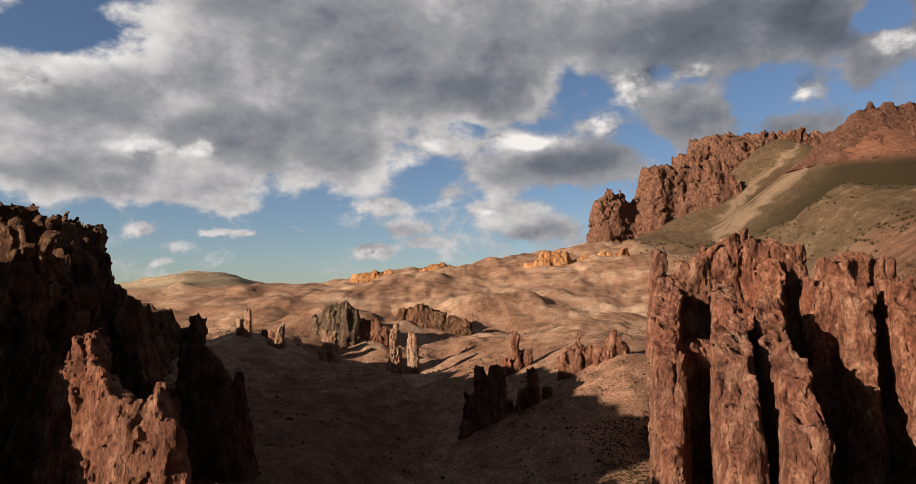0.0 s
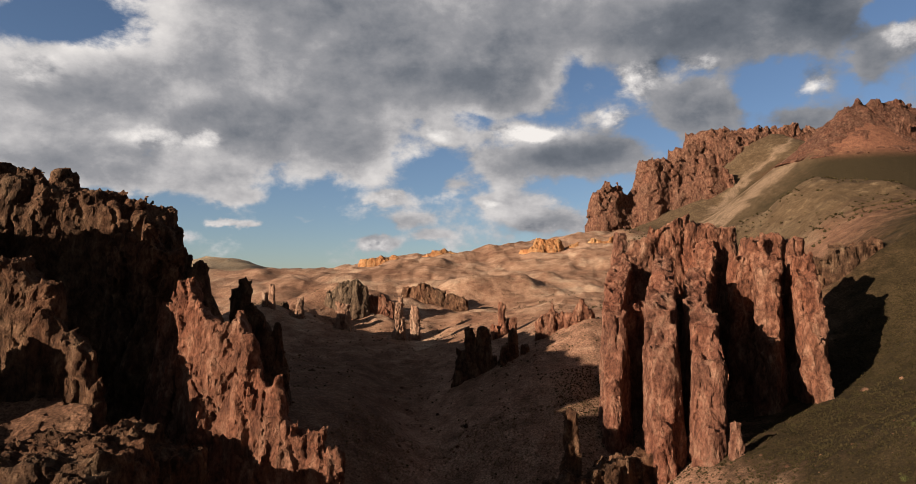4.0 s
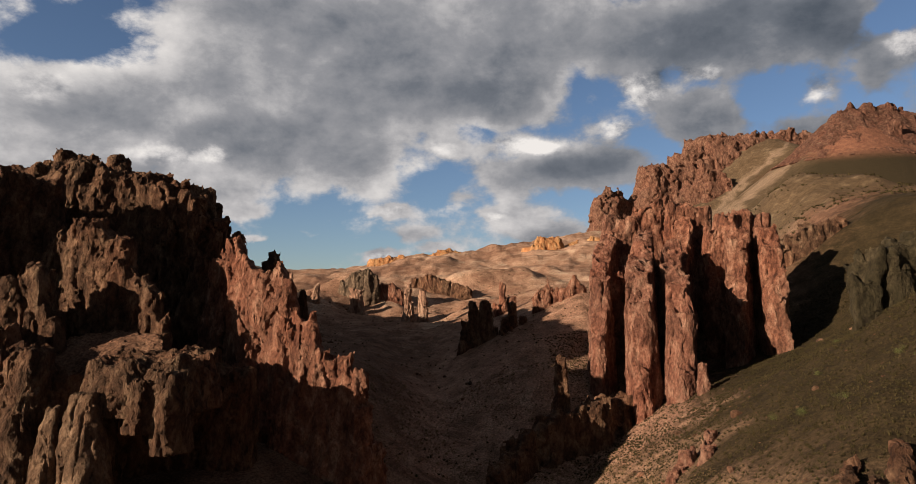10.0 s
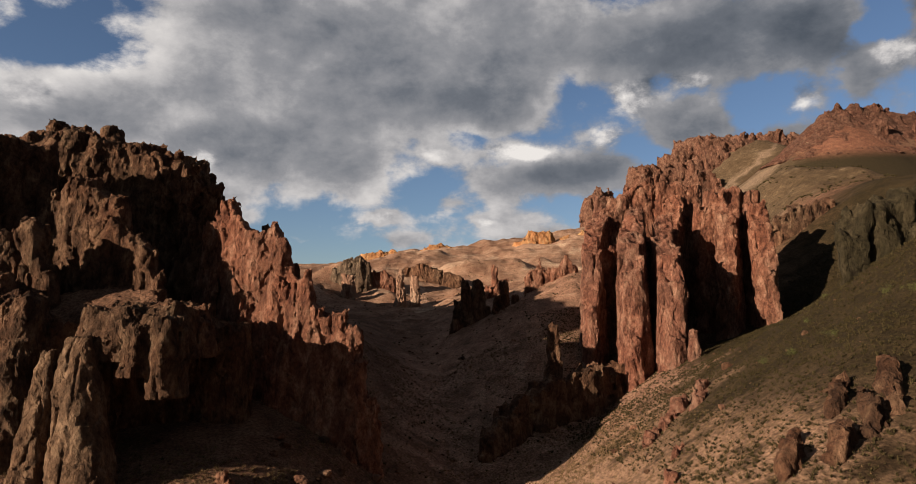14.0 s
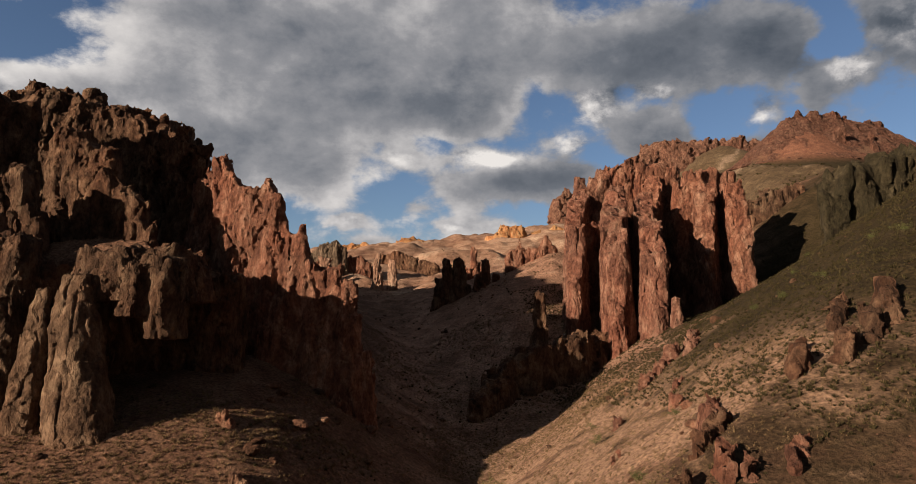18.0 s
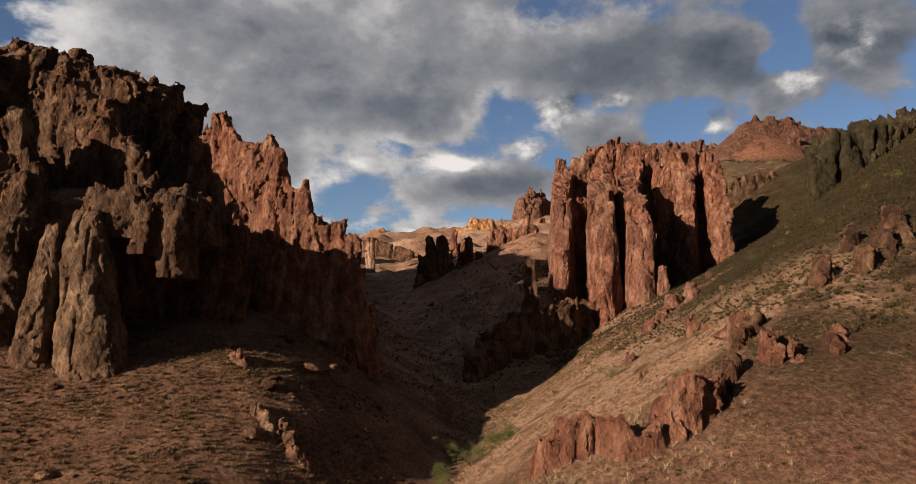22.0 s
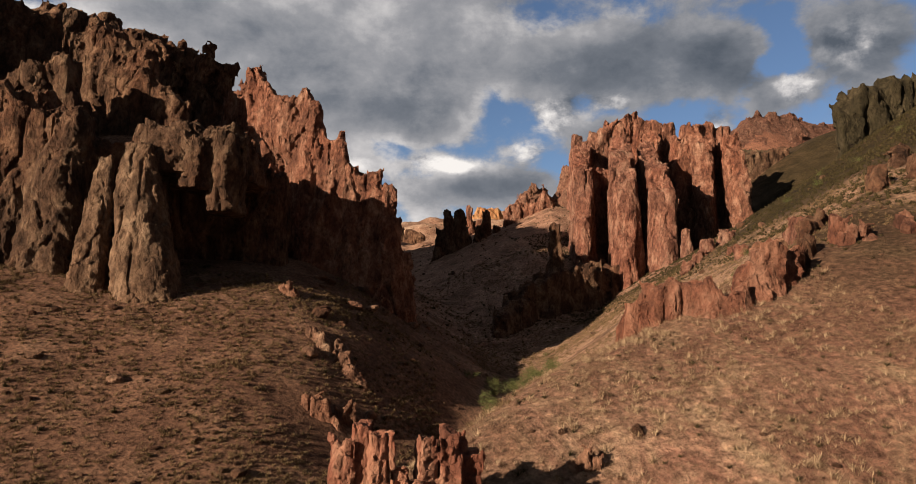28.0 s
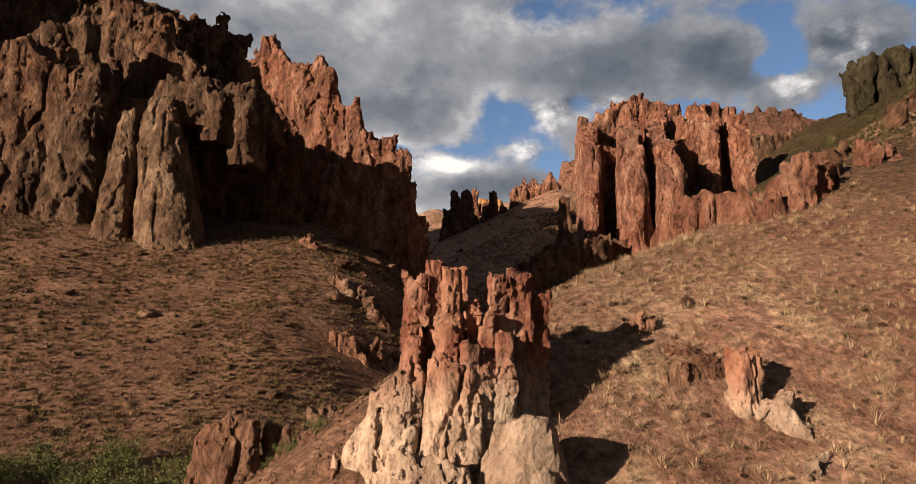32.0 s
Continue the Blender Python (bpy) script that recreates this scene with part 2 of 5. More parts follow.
def rock_material(name, dark, body, pale, red=0.5, relief=0.8, bleached=None, joint=1.0, crack_weight=0.5):
    m, t, b, p = material(name)
    big = noise_tex(t, scaled(t, p, 1, 1, 0.45), 0.09, 4, 0.6)
    mid = noise_tex(t, scaled(t, p, 1, 1, 0.5), 0.5, 6, 0.65, 0.4)
    fine = noise_tex(t, scaled(t, p, 1, 1, 0.7), 1.9, 8, 0.75)
    c = ramp(t, mid, [(0.32, dark), (0.5, body), (0.66, pale)])
    if bleached is not None:  # a paler bed of rock below this height
        xyz = t.nodes.new("ShaderNodeSeparateXYZ")
        link(t, p, xyz.inputs[0])
        level = math_node(t, "ADD", xyz.outputs[2], math_node(t, "MULTIPLY", math_node(t, "SUBTRACT", mid, 0.5), 7.0))
        c = mix(t, between(t, level, bleached + 1.4, bleached - 1.0), c, ramp(t, mid, [(0.32, (0.16, 0.108, 0.088)), (0.5, (0.36, 0.275, 0.222)), (0.66, (0.5, 0.42, 0.35))]))
    tint = ramp(t, big, [(0.35, (1.15, 0.86, 0.72)), (0.62, (0.9, 1.0, 0.98))])
    c = mix(t, red, c, tint, "MULTIPLY")
    c = mix(t, 0.9, c, ramp(t, fine, [(0.3, (0.27, 0.24, 0.22)), (0.48, (0.92, 0.92, 0.92)), (0.68, (1.42, 1.41, 1.4))]), "MULTIPLY")
    # joints and cracks at two sizes, coloured dark along their edges
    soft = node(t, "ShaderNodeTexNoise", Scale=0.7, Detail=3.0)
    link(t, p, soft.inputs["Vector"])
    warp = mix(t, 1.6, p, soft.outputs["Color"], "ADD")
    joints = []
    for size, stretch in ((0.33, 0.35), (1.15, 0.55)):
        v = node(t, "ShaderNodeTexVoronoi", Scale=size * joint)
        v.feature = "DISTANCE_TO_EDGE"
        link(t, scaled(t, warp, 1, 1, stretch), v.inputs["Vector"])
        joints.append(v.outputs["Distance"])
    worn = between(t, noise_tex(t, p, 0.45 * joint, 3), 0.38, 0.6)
    for d, wide, keep in ((joints[0], 0.05, 0.7 * crack_weight), (joints[1], 0.07, 0.5 * crack_weight)):
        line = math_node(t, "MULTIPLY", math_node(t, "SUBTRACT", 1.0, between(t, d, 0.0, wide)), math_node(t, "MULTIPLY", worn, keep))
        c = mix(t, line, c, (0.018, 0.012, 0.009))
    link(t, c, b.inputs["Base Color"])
    b.inputs["Roughness"].default_value = 0.95
    b.inputs["Specular IOR Level"].default_value = 0.15
    grit = noise_tex(t, p, 7.0, 5, 0.7)
    h = math_node(t, "ADD", math_node(t, "MULTIPLY", mid, 0.7), math_node(t, "MULTIPLY", fine, 1.1))
    h = math_node(t, "ADD", h, math_node(t, "MULTIPLY", grit, 0.22))
    for d, deep in ((joints[0], 0.35 * crack_weight), (joints[1], 0.25 * crack_weight)):
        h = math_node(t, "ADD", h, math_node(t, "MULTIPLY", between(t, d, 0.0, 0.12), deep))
    bump(t, b, h, relief)
    return m


ROCK_RED = rock_material("red_rock", (0.068, 0.03, 0.022), (0.2, 0.094, 0.064), (0.34, 0.2, 0.145), 0.5)
ROCK_FIN = rock_material("pink_rock", (0.07, 0.03, 0.022), (0.195, 0.093, 0.067), (0.32, 0.19, 0.14), 0.45)
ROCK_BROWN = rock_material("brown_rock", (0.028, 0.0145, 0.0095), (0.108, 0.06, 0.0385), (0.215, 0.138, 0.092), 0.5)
ROCK_PALE = rock_material("pale_rock", (0.14, 0.095, 0.072), (0.33, 0.25, 0.192), (0.47, 0.385, 0.31), 0.3, 0.3, None, 1.6, 0.3)
ROCK_TAN = rock_material("tan_rock", (0.06, 0.032, 0.022), (0.165, 0.092, 0.063), (0.31, 0.205, 0.145), 0.5, 0.4, None, 1.6)
ROCK_HILL = rock_material("hillside_rock", (0.13, 0.078, 0.058), (0.3, 0.19, 0.14), (0.43, 0.31, 0.24), 0.4, 0.6)
ROCK_GREY = rock_material("grey_brown_rock", (0.05, 0.036, 0.026), (0.125, 0.09, 0.065), (0.22, 0.165, 0.12), 0.3, 0.8)
ROCK_BUFF = rock_material("buff_rock", (0.045, 0.027, 0.018), (0.135, 0.085, 0.056), (0.245, 0.168, 0.115), 0.4, 0.6)
ROCK_TOWER = rock_material("tower_rock", (0.04, 0.017, 0.013), (0.2, 0.085, 0.06), (0.36, 0.22, 0.16), 0.9, 0.3, 23.6, 2.2, 0.25)
ROCK_OLIVE = rock_material("lichen_rock", (0.018, 0.015, 0.008), (0.043, 0.036, 0.02), (0.082, 0.066, 0.04), 0.2)
ROCK_MESA = rock_material("mesa_rock", (0.07, 0.033, 0.024), (0.15, 0.078, 0.056), (0.23, 0.14, 0.1), 0.3, 1.5, None, 0.25)
ROCK_PEAK = rock_material("peak_rock", (0.05, 0.024, 0.017), (0.115, 0.058, 0.042), (0.18, 0.105, 0.078), 0.3, 1.5, None, 0.25)
ROCK_ORANGE = rock_material("orange_rock", (0.2, 0.09, 0.04), (0.36, 0.19, 0.09), (0.45, 0.3, 0.17), 0.5, 0.8, None, 0.5)


def ground_material():
    m, t, b, p = material("dry_ground")
    xyz = t.nodes.new("ShaderNodeSeparateXYZ")
    link(t, p, xyz.inputs[0])
    big = noise_tex(t, p, 0.035, 5, 0.6, 0.6)
    mid = noise_tex(t, p, 0.2, 6, 0.65, 0.3)
    fine = noise_tex(t, p, 2.4, 7, 0.72)
    x = math_node(t, "ADD", xyz.outputs[0], math_node(t, "MULTIPLY", math_node(t, "SUBTRACT", big, 0.5), 40.0))
    y = math_node(t, "ADD", xyz.outputs[1], math_node(t, "MULTIPLY", math_node(t, "SUBTRACT", mid, 0.5), 40.0))
    c = ramp(t, mid, [(0.3, (0.075, 0.041, 0.028)), (0.5, (0.13, 0.073, 0.049)), (0.7, (0.185, 0.113, 0.076))])
    # sage covered hill on the east
    sage = math_node(t, "MULTIPLY", between(t, math_node(t, "SUBTRACT", x, math_node(t, "MULTIPLY", y, 0.15)), 8.0, 24.0), math_node(t, "SUBTRACT", 1.0, between(t, math_node(t, "SUBTRACT", y, x), 30.0, 75.0)))
    sage = math_node(t, "MULTIPLY", sage, between(t, y, -22.0, 0.0))
    c = mix(t, math_node(t, "MULTIPLY", sage, 0.95), c, ramp(t, mid, [(0.35, (0.016, 0.013, 0.006)), (0.65, (0.034, 0.026, 0.0125))]))
    # red and straw coloured dry grass on the spur
    spur = math_node(t, "MULTIPLY", between(t, x, -18.0, -10.0), math_node(t, "SUBTRACT", 1.0, between(t, y, -8.0, 16.0)))
    streak = noise_tex(t, scaled(t, p, 1, 0.6, 1), 0.3, 6, 0.7, 0.8)
    turf = ramp(t, streak, [(0.36, (0.1, 0.05, 0.036)), (0.5, (0.165, 0.09, 0.065)), (0.6, (0.2, 0.125, 0.085)), (0.7, (0.25, 0.18, 0.115))])
    c = mix(t, math_node(t, "MULTIPLY", math_node(t, "MULTIPLY", spur, math_node(t, "SUBTRACT", 1.0, math_node(t, "MULTIPLY", between(t, x, 4.0, 20.0), 0.9))), 0.92), c, turf)
    straw = math_node(t, "MULTIPLY", math_node(t, "SUBTRACT", 1.0, between(t, y, -19.0, -9.0)), math_node(t, "SUBTRACT", 1.0, between(t, x, -3.0, 9.0)))
    straw = math_node(t, "MULTIPLY", math_node(t, "MULTIPLY", straw, between(t, x, -17.0, -12.0)), between(t, mid, 0.3, 0.55))
    c = mix(t, math_node(t, "MULTIPLY", straw, 0.8), c, ramp(t, streak, [(0.38, (0.2, 0.11, 0.08)), (0.52, (0.29, 0.185, 0.13)), (0.66, (0.38, 0.28, 0.19))]))
    # straw and pale scree on the spur's far crest
    crest = math_node(t, "MULTIPLY", math_node(t, "MULTIPLY", between(t, x, 0.0, 10.0), math_node(t, "SUBTRACT", 1.0, between(t, x, 24.0, 42.0))), math_node(t, "MULTIPLY", between(t, y, -4.0, 10.0), math_node(t, "SUBTRACT", 1.0, between(t, y, 66.0, 90.0))))
    c = mix(t, math_node(t, "MULTIPLY", crest, between(t, mid, 0.3, 0.56)), c, (0.25, 0.16, 0.112))
    # red earth in the canyon, its colour lightened for light the slope lacks
    gulch = math_node(t, "MULTIPLY", math_node(t, "MULTIPLY", between(t, y, 58.0, 84.0), math_node(t, "SUBTRACT", 1.0, between(t, y, 165.0, 215.0))), between(t, x, -16.0, -2.0))
    c = mix(t, math_node(t, "MULTIPLY", math_node(t, "MULTIPLY", gulch, math_node(t, "SUBTRACT", 1.0, between(t, x, 44.0, 60.0))), 0.9), c, ramp(t, mid, [(0.32, (0.12, 0.075, 0.052)), (0.5, (0.23, 0.135, 0.097)), (0.68, (0.32, 0.21, 0.155))]))
    # bare pinkish hills behind, and a patch of sunlight painted paler in the canyon
    pale = math_node(t, "MULTIPLY", between(t, y, 160.0, 212.0), between(t, math_node(t, "SUBTRACT", y, x), 60.0, 150.0))
    hills = ramp(t, math_node(t, "ADD", math_node(t, "MULTIPLY", big, 0.6), math_node(t, "MULTIPLY", mid, 0.4)), [(0.36, (0.14, 0.075, 0.052)), (0.46, (0.22, 0.13, 0.09)), (0.54, (0.3, 0.195, 0.14)), (0.62, (0.4, 0.3, 0.225))])
    c = mix(t, math_node(t, "MULTIPLY", pale, 0.95), c, hills)
    sunlit_patch = math_node(t, "MULTIPLY", math_node(t, "MULTIPLY", between(t, x, 20.0, 26.0), math_node(t, "SUBTRACT", 1.0, between(t, x, 36.0, 42.0))), math_node(t, "MULTIPLY", between(t, y, 92.0, 100.0), math_node(t, "SUBTRACT", 1.0, between(t, y, 128.0, 140.0))))
    c = mix(t, math_node(t, "MULTIPLY", sunlit_patch, 0.7), c, (0.24, 0.155, 0.11))
    bare = math_node(t, "MULTIPLY", between(t, x, -150.0, -170.0), between(t, y, 380.0, 460.0))
    c = mix(t, bare, c, ramp(t, mid, [(0.35, (0.3, 0.23, 0.16)), (0.65, (0.42, 0.35, 0.26))]))
    # the knoll, with the dimness of cloud shade put into its olive colour
    knoll = math_node(t, "MULTIPLY", between(t, x, 95.0, 150.0), between(t, y, 215.0, 290.0))
    c = mix(t, math_node(t, "MULTIPLY", knoll, 0.9), c, ramp(t, mid, [(0.35, (0.045, 0.034, 0.02)), (0.6, (0.075, 0.056, 0.034)), (0.74, (0.16, 0.125, 0.083))]))
    axis = math_node(t, "ADD", 290.0, math_node(t, "MULTIPLY", math_node(t, "SUBTRACT", xyz.outputs[2], 175.0), 1.27))
    # olive scrub below the peak, its colour darkened to hold a cloud's shade
    cloud_shaded_scrub = math_node(t, "MULTIPLY", between(t, math_node(t, "SUBTRACT", x, axis), -6.0, 26.0), between(t, y, 400.0, 470.0))
    cloud_shaded_scrub = math_node(t, "MULTIPLY", cloud_shaded_scrub, math_node(t, "SUBTRACT", 1.0, between(t, xyz.outputs[2], 222.0, 245.0)))
    c = mix(t, math_node(t, "MULTIPLY", cloud_shaded_scrub, 0.95), c, (0.026, 0.021, 0.012))
    scree = math_node(t, "MULTIPLY", math_node(t, "MULTIPLY", between(t, x, 330.0, 365.0), between(t, xyz.outputs[2], 198.0, 216.0)), math_node(t, "SUBTRACT", 1.0, between(t, y, 735.0, 760.0)))
    c = mix(t, scree, c, mix(t, between(t, x, 425.0, 450.0), ramp(t, mid, [(0.35, (0.11, 0.05, 0.034)), (0.65, (0.19, 0.095, 0.064))]), (0.17, 0.1, 0.068)))
    # a pale chute of scree below the peak
    axis = math_node(t, "ADD", 290.0, math_node(t, "MULTIPLY", math_node(t, "SUBTRACT", xyz.outputs[2], 175.0), 1.27))
    off = math_node(t, "ABSOLUTE", math_node(t, "SUBTRACT", x, axis))
    chute = math_node(t, "MULTIPLY", math_node(t, "SUBTRACT", 1.0, between(t, off, 0.0, 8.0)), between(t, y, 560.0, 620.0))
    c = mix(t, math_node(t, "MULTIPLY", chute, 0.7), c, (0.21, 0.155, 0.115))
    c = mix(t, 0.9, c, ramp(t, fine, [(0.32, (0.22, 0.2, 0.18)), (0.5, (0.92, 0.92, 0.92)), (0.66, (1.75, 1.72, 1.66))]), "MULTIPLY")
    spots = node(t, "ShaderNodeTexVoronoi", Scale=0.33)
    jitter = node(t, "ShaderNodeTexNoise", Scale=1.1, Detail=4.0)
    link(t, p, jitter.inputs["Vector"])
    link(t, mix(t, 1.3, p, jitter.outputs["Color"], "ADD"), spots.inputs["Vector"])
    c = mix(t, math_node(t, "MULTIPLY", math_node(t, "SUBTRACT", 1.0, between(t, spots.outputs["Distance"], 0.05, 0.3)), math_node(t, "MULTIPLY", between(t, y, 6.0, 30.0), 0.3)), c, (0.03, 0.024, 0.012))
    link(t, c, b.inputs["Base Color"])
    b.inputs["Roughness"].default_value = 1.0
    b.inputs["Specular IOR Level"].default_value = 0.1
    bump(t, b, math_node(t, "ADD", mid, math_node(t, "MULTIPLY", fine, 0.4)), 0.7)
    return m


GROUND = ground_material()

# ---- noise and land form ----
_rng = np.random.RandomState(7)
_perm = np.concatenate([_rng.permutation(256)] * 2).astype(np.int32)
_grad = _rng.normal(size=(256, 3))
_grad /= np.linalg.norm(_grad, axis=1)[:, None]
_gx, _gy, _gz = (np.ascontiguousarray(_grad[:, i], dtype=np.float32) for i in range(3))


def perlin_run(x, y, z):
    xi, yi, zi = np.floor(x), np.floor(y), np.floor(z)
    fx, fy, fz = (x - xi).astype(np.float32), (y - yi).astype(np.float32), (z - zi).astype(np.float32)
    xi, yi, zi = xi.astype(np.int32) & 255, yi.astype(np.int32) & 255, zi.astype(np.int32) & 255
    u, v, w = (f * f * f * (f * (f * 6 - 15) + 10) for f in (fx, fy, fz))
    planes = []
    for i in (0, 1):
        a = _perm.take(xi + i) + yi
        rows = []
        for j in (0, 1):
            b = _perm.take(a + j) + zi
            ends = []
            for k in (0, 1):
                g = _perm.take(b + k)
                ends.append(_gx.take(g) * (fx - i) + _gy.take(g) * (fy - j) + _gz.take(g) * (fz - k))
            rows.append(ends[0] + w * (ends[1] - ends[0]))
        planes.append(rows[0] + v * (rows[1] - rows[0]))
    return planes[0] + u * (planes[1] - planes[0])


def perlin(x, y, z):
    """Gradient noise, about -0.7 to 0.7, for arrays; long ones in runs that stay in the cache."""
    x, y, z = np.broadcast_arrays(x, y, z)
    if x.size < 20000:
        return perlin_run(x, y, z)
    shape = x.shape
    x, y, z = x.ravel(), y.ravel(), z.ravel()
    out = np.empty(x.size, dtype=np.float32)
    for i in range(0, x.size, 16384):
        out[i:i + 16384] = perlin_run(x[i:i + 16384], y[i:i + 16384], z[i:i + 16384])
    return out.reshape(shape)


def fbm(x, y, z, octaves=4, gain=0.5):
    total, amp = 0, 1.0
    for _ in range(octaves):
        total = total + amp * perlin(x, y, z)
        x, y, z, amp = x * 2.03 + 17.1, y * 2.03 + 5.3, z * 2.03 + 9.7, amp * gain
    return total


def soft_max(a, b, k):
    h = np.clip(0.5 + 0.5 * (a - b) / k, 0, 1)
    return b + (a - b) * h + k * h * (1 - h)


def soft_min(a, b, k):
    return -soft_max(-a, -b, k)


def soft_plus(x, k):
    return soft_max(x, np.zeros_like(x), k)


def hill(x, y, cx, cy, sx, sy, h):
    return h * np.exp(-((x - cx) / sx) ** 2 - ((y - cy) / sy) ** 2)


def land(x, y):
    """Height of the ground: a slope on the west, a spur on the east, a gulch between, high country behind."""
    x, y = np.asarray(x, float), np.asarray(y, float)
    west = 23.3 + 0.53 * (y - 12) - 0.33 * soft_plus(y - 38, 8) - 0.16 * soft_plus(y - 110, 20)
    west = west - 0.08 * (np.maximum(x, -140) + 37) - 0.5 * soft_plus(x + 24, 6)
    west = soft_min(west, 62 + 0 * x, 8)
    front = 32.5 + 0.15 * np.minimum(x - 2.5, 0) + 0.25 * np.maximum(x - 2.5, 0) + 0.43 * (y + 7.5)
    front = front - 0.32 * soft_plus(-20 - y, 3)
    back = 27.6 + 0.69 * (x - 2 + 0.55 * soft_plus(2 - y, 4)) - 0.15 * np.maximum(y, -10) + 0.06 * soft_plus(y - 80, 10)
    back = back - 0.33 * soft_plus(np.minimum(x, 90) - 46, 6) * np.clip((y - 52) / 28, 0, 1) * np.clip((150 - y) / 30, 0, 1)
    back = soft_min(back, 90 + 0.05 * (np.minimum(x, 400) - 110) + 0.12 * (np.clip(y, 0, 300) - 100), 8)
    back = back - 0.25 * soft_plus(y - 250, 30)
    east = soft_min(front, back, 3) - 0.35 * soft_plus(-19 - x, 3) * np.clip((8 - y) / 10, 0, 1)
    floor = np.interp(y, [-200, 30, 60, 90, 133, 180, 230, 350, 420, 600, 900, 4000], [13, 18, 23, 30, 42, 54, 63, 83, 95, 96, 100, 60])
    side = np.interp(y, [60, 85, 110, 150, 230, 300], [0.1, 0.16, 0.42, 0.5, 0.2, 0.1])
    head = floor + side * soft_plus(np.minimum(x, 36) + 6, 6) - 0.75 * soft_plus(np.minimum(x, 40) - 25, 8) * np.clip((155 - y) / 40, 0, 1)
    head = head - 6 * np.clip((-x - 40) / 120, 0, 1) * np.clip((y - 200) / 100, 0, 1)
    z = soft_max(soft_max(west, east, 3), head, 4)
    # knolls, the high country under the mesa, the far hill
    z = z + hill(x, y, 197, 338, 62, 52, 40) + hill(x, y, -20, 262, 20, 13, 6) + hill(x, y, -43, 247, 17, 9, 9) - hill(x, y, -18, 219, 20, 9, 5) - hill(x, y, -44, 226, 8, 6, 2.5) + hill(x, y, -67, 216, 9, 8, 3) + hill(x, y, 8, 300, 26, 16, 9) + hill(x, y, -55, 290, 24, 15, 7) + hill(x, y, -75, 222, 36, 40, 8) + hill(x, y, 95, 470, 110, 110, 16) + hill(x, y, -236, 600, 52, 60, 20)
    z = z + hill(x, y, 250, 760, 190, 220, 46) + hill(x, y, 400, 865, 125, 130, 150) + hill(x, y, 480, 700, 130, 130, 70)
    z = z + (8 * fbm(x * 0.013, y * 0.013, 0 * x + 2, 3) + 6 * np.abs(fbm(x * 0.026, y * 0.026, 0 * x + 8, 3)) - 2.0) * np.clip((y - 190) / 80, 0, 1)
    z = z + (1.5 * np.abs(fbm(x * 0.055, y * 0.055, 0 * x + 14, 3)) - 0.8 + 1.2 * fbm(x * 0.12, y * 0.12, 0 * x + 5, 2)) * np.clip((y - 120) / 100, 0, 1)
    along = np.clip(((x - 404) * 116 + (y - 662) * 28) / (116.0 ** 2 + 28.0 ** 2), 0, 1)
    z = soft_max(z, 269 - 0.8 * np.hypot(x - 404 - 116 * along, y - 662 - 28 * along), 10)
    far = np.clip((np.hypot(x, y) - 1150) / 900, 0, 1)
    z = z * (1 - far) + 40 * far
    z = np.maximum(z, 11)
    return z + 1.2 * fbm(x * 0.05, y * 0.05, 0 * x, 3) + 0.25 * fbm(x * 0.35, y * 0.35, 0 * x + 3, 3)


def spread(lo, hi, step, far, growth=1.12, behind=1.12):
    """Stations: even steps in the middle, growing steps outwards to the far distance."""
    mid = list(np.arange(lo, hi, step))
    out, s = [], step
    v = hi
    while v < far:
        out.append(v)
        s *= growth
        v += s
    left, s, v = [], step, lo
    while v > -far:
        s *= behind
        v -= s
        left.append(v)
    return np.array(left[::-1] + mid + out)


def grid_mesh(name, xs, ys, zs):
    nx, ny = len(xs), len(ys)
    X, Y = np.meshgrid(xs, ys)
    co = np.stack([X, Y, zs], -1).reshape(-1, 3)
    i = (np.arange(ny - 1)[:, None] * nx + np.arange(nx - 1)[None, :]).ravel()
    faces = np.stack([i, i + 1, i + nx + 1, i + nx], -1)
    return quick_mesh(name, co, faces)


def quick_mesh(name, co, faces, smooth=True):
    me = bpy.data.meshes.new(name)
    n, k = faces.shape
    me.vertices.add(len(co))
    me.vertices.foreach_set("co", np.ascontiguousarray(co, dtype=np.float32).ravel())
    me.loops.add(n * k)
    me.loops.foreach_set("vertex_index", np.ascontiguousarray(faces, dtype=np.int32).ravel())
    me.polygons.add(n)
    me.polygons.foreach_set("loop_start", np.arange(0, n * k, k, dtype=np.int32))
    me.polygons.foreach_set("use_smooth", np.full(n, smooth))
    me.update(calc_edges=True)
    me.validate()
    return me


XS, YS = spread(-90, 125, 0.9, 4200, 1.035, 1.05), spread(-60, 250, 0.9, 4200, 1.03)
GX, GY = np.meshgrid(XS, YS)
ground = new("ground", grid_mesh("ground", XS, YS, land(GX, GY)))
ground.data.materials.append(GROUND)
tagged(ground, "dry brown canyon ground with sparse bunchgrass", "ground", kind="structure")


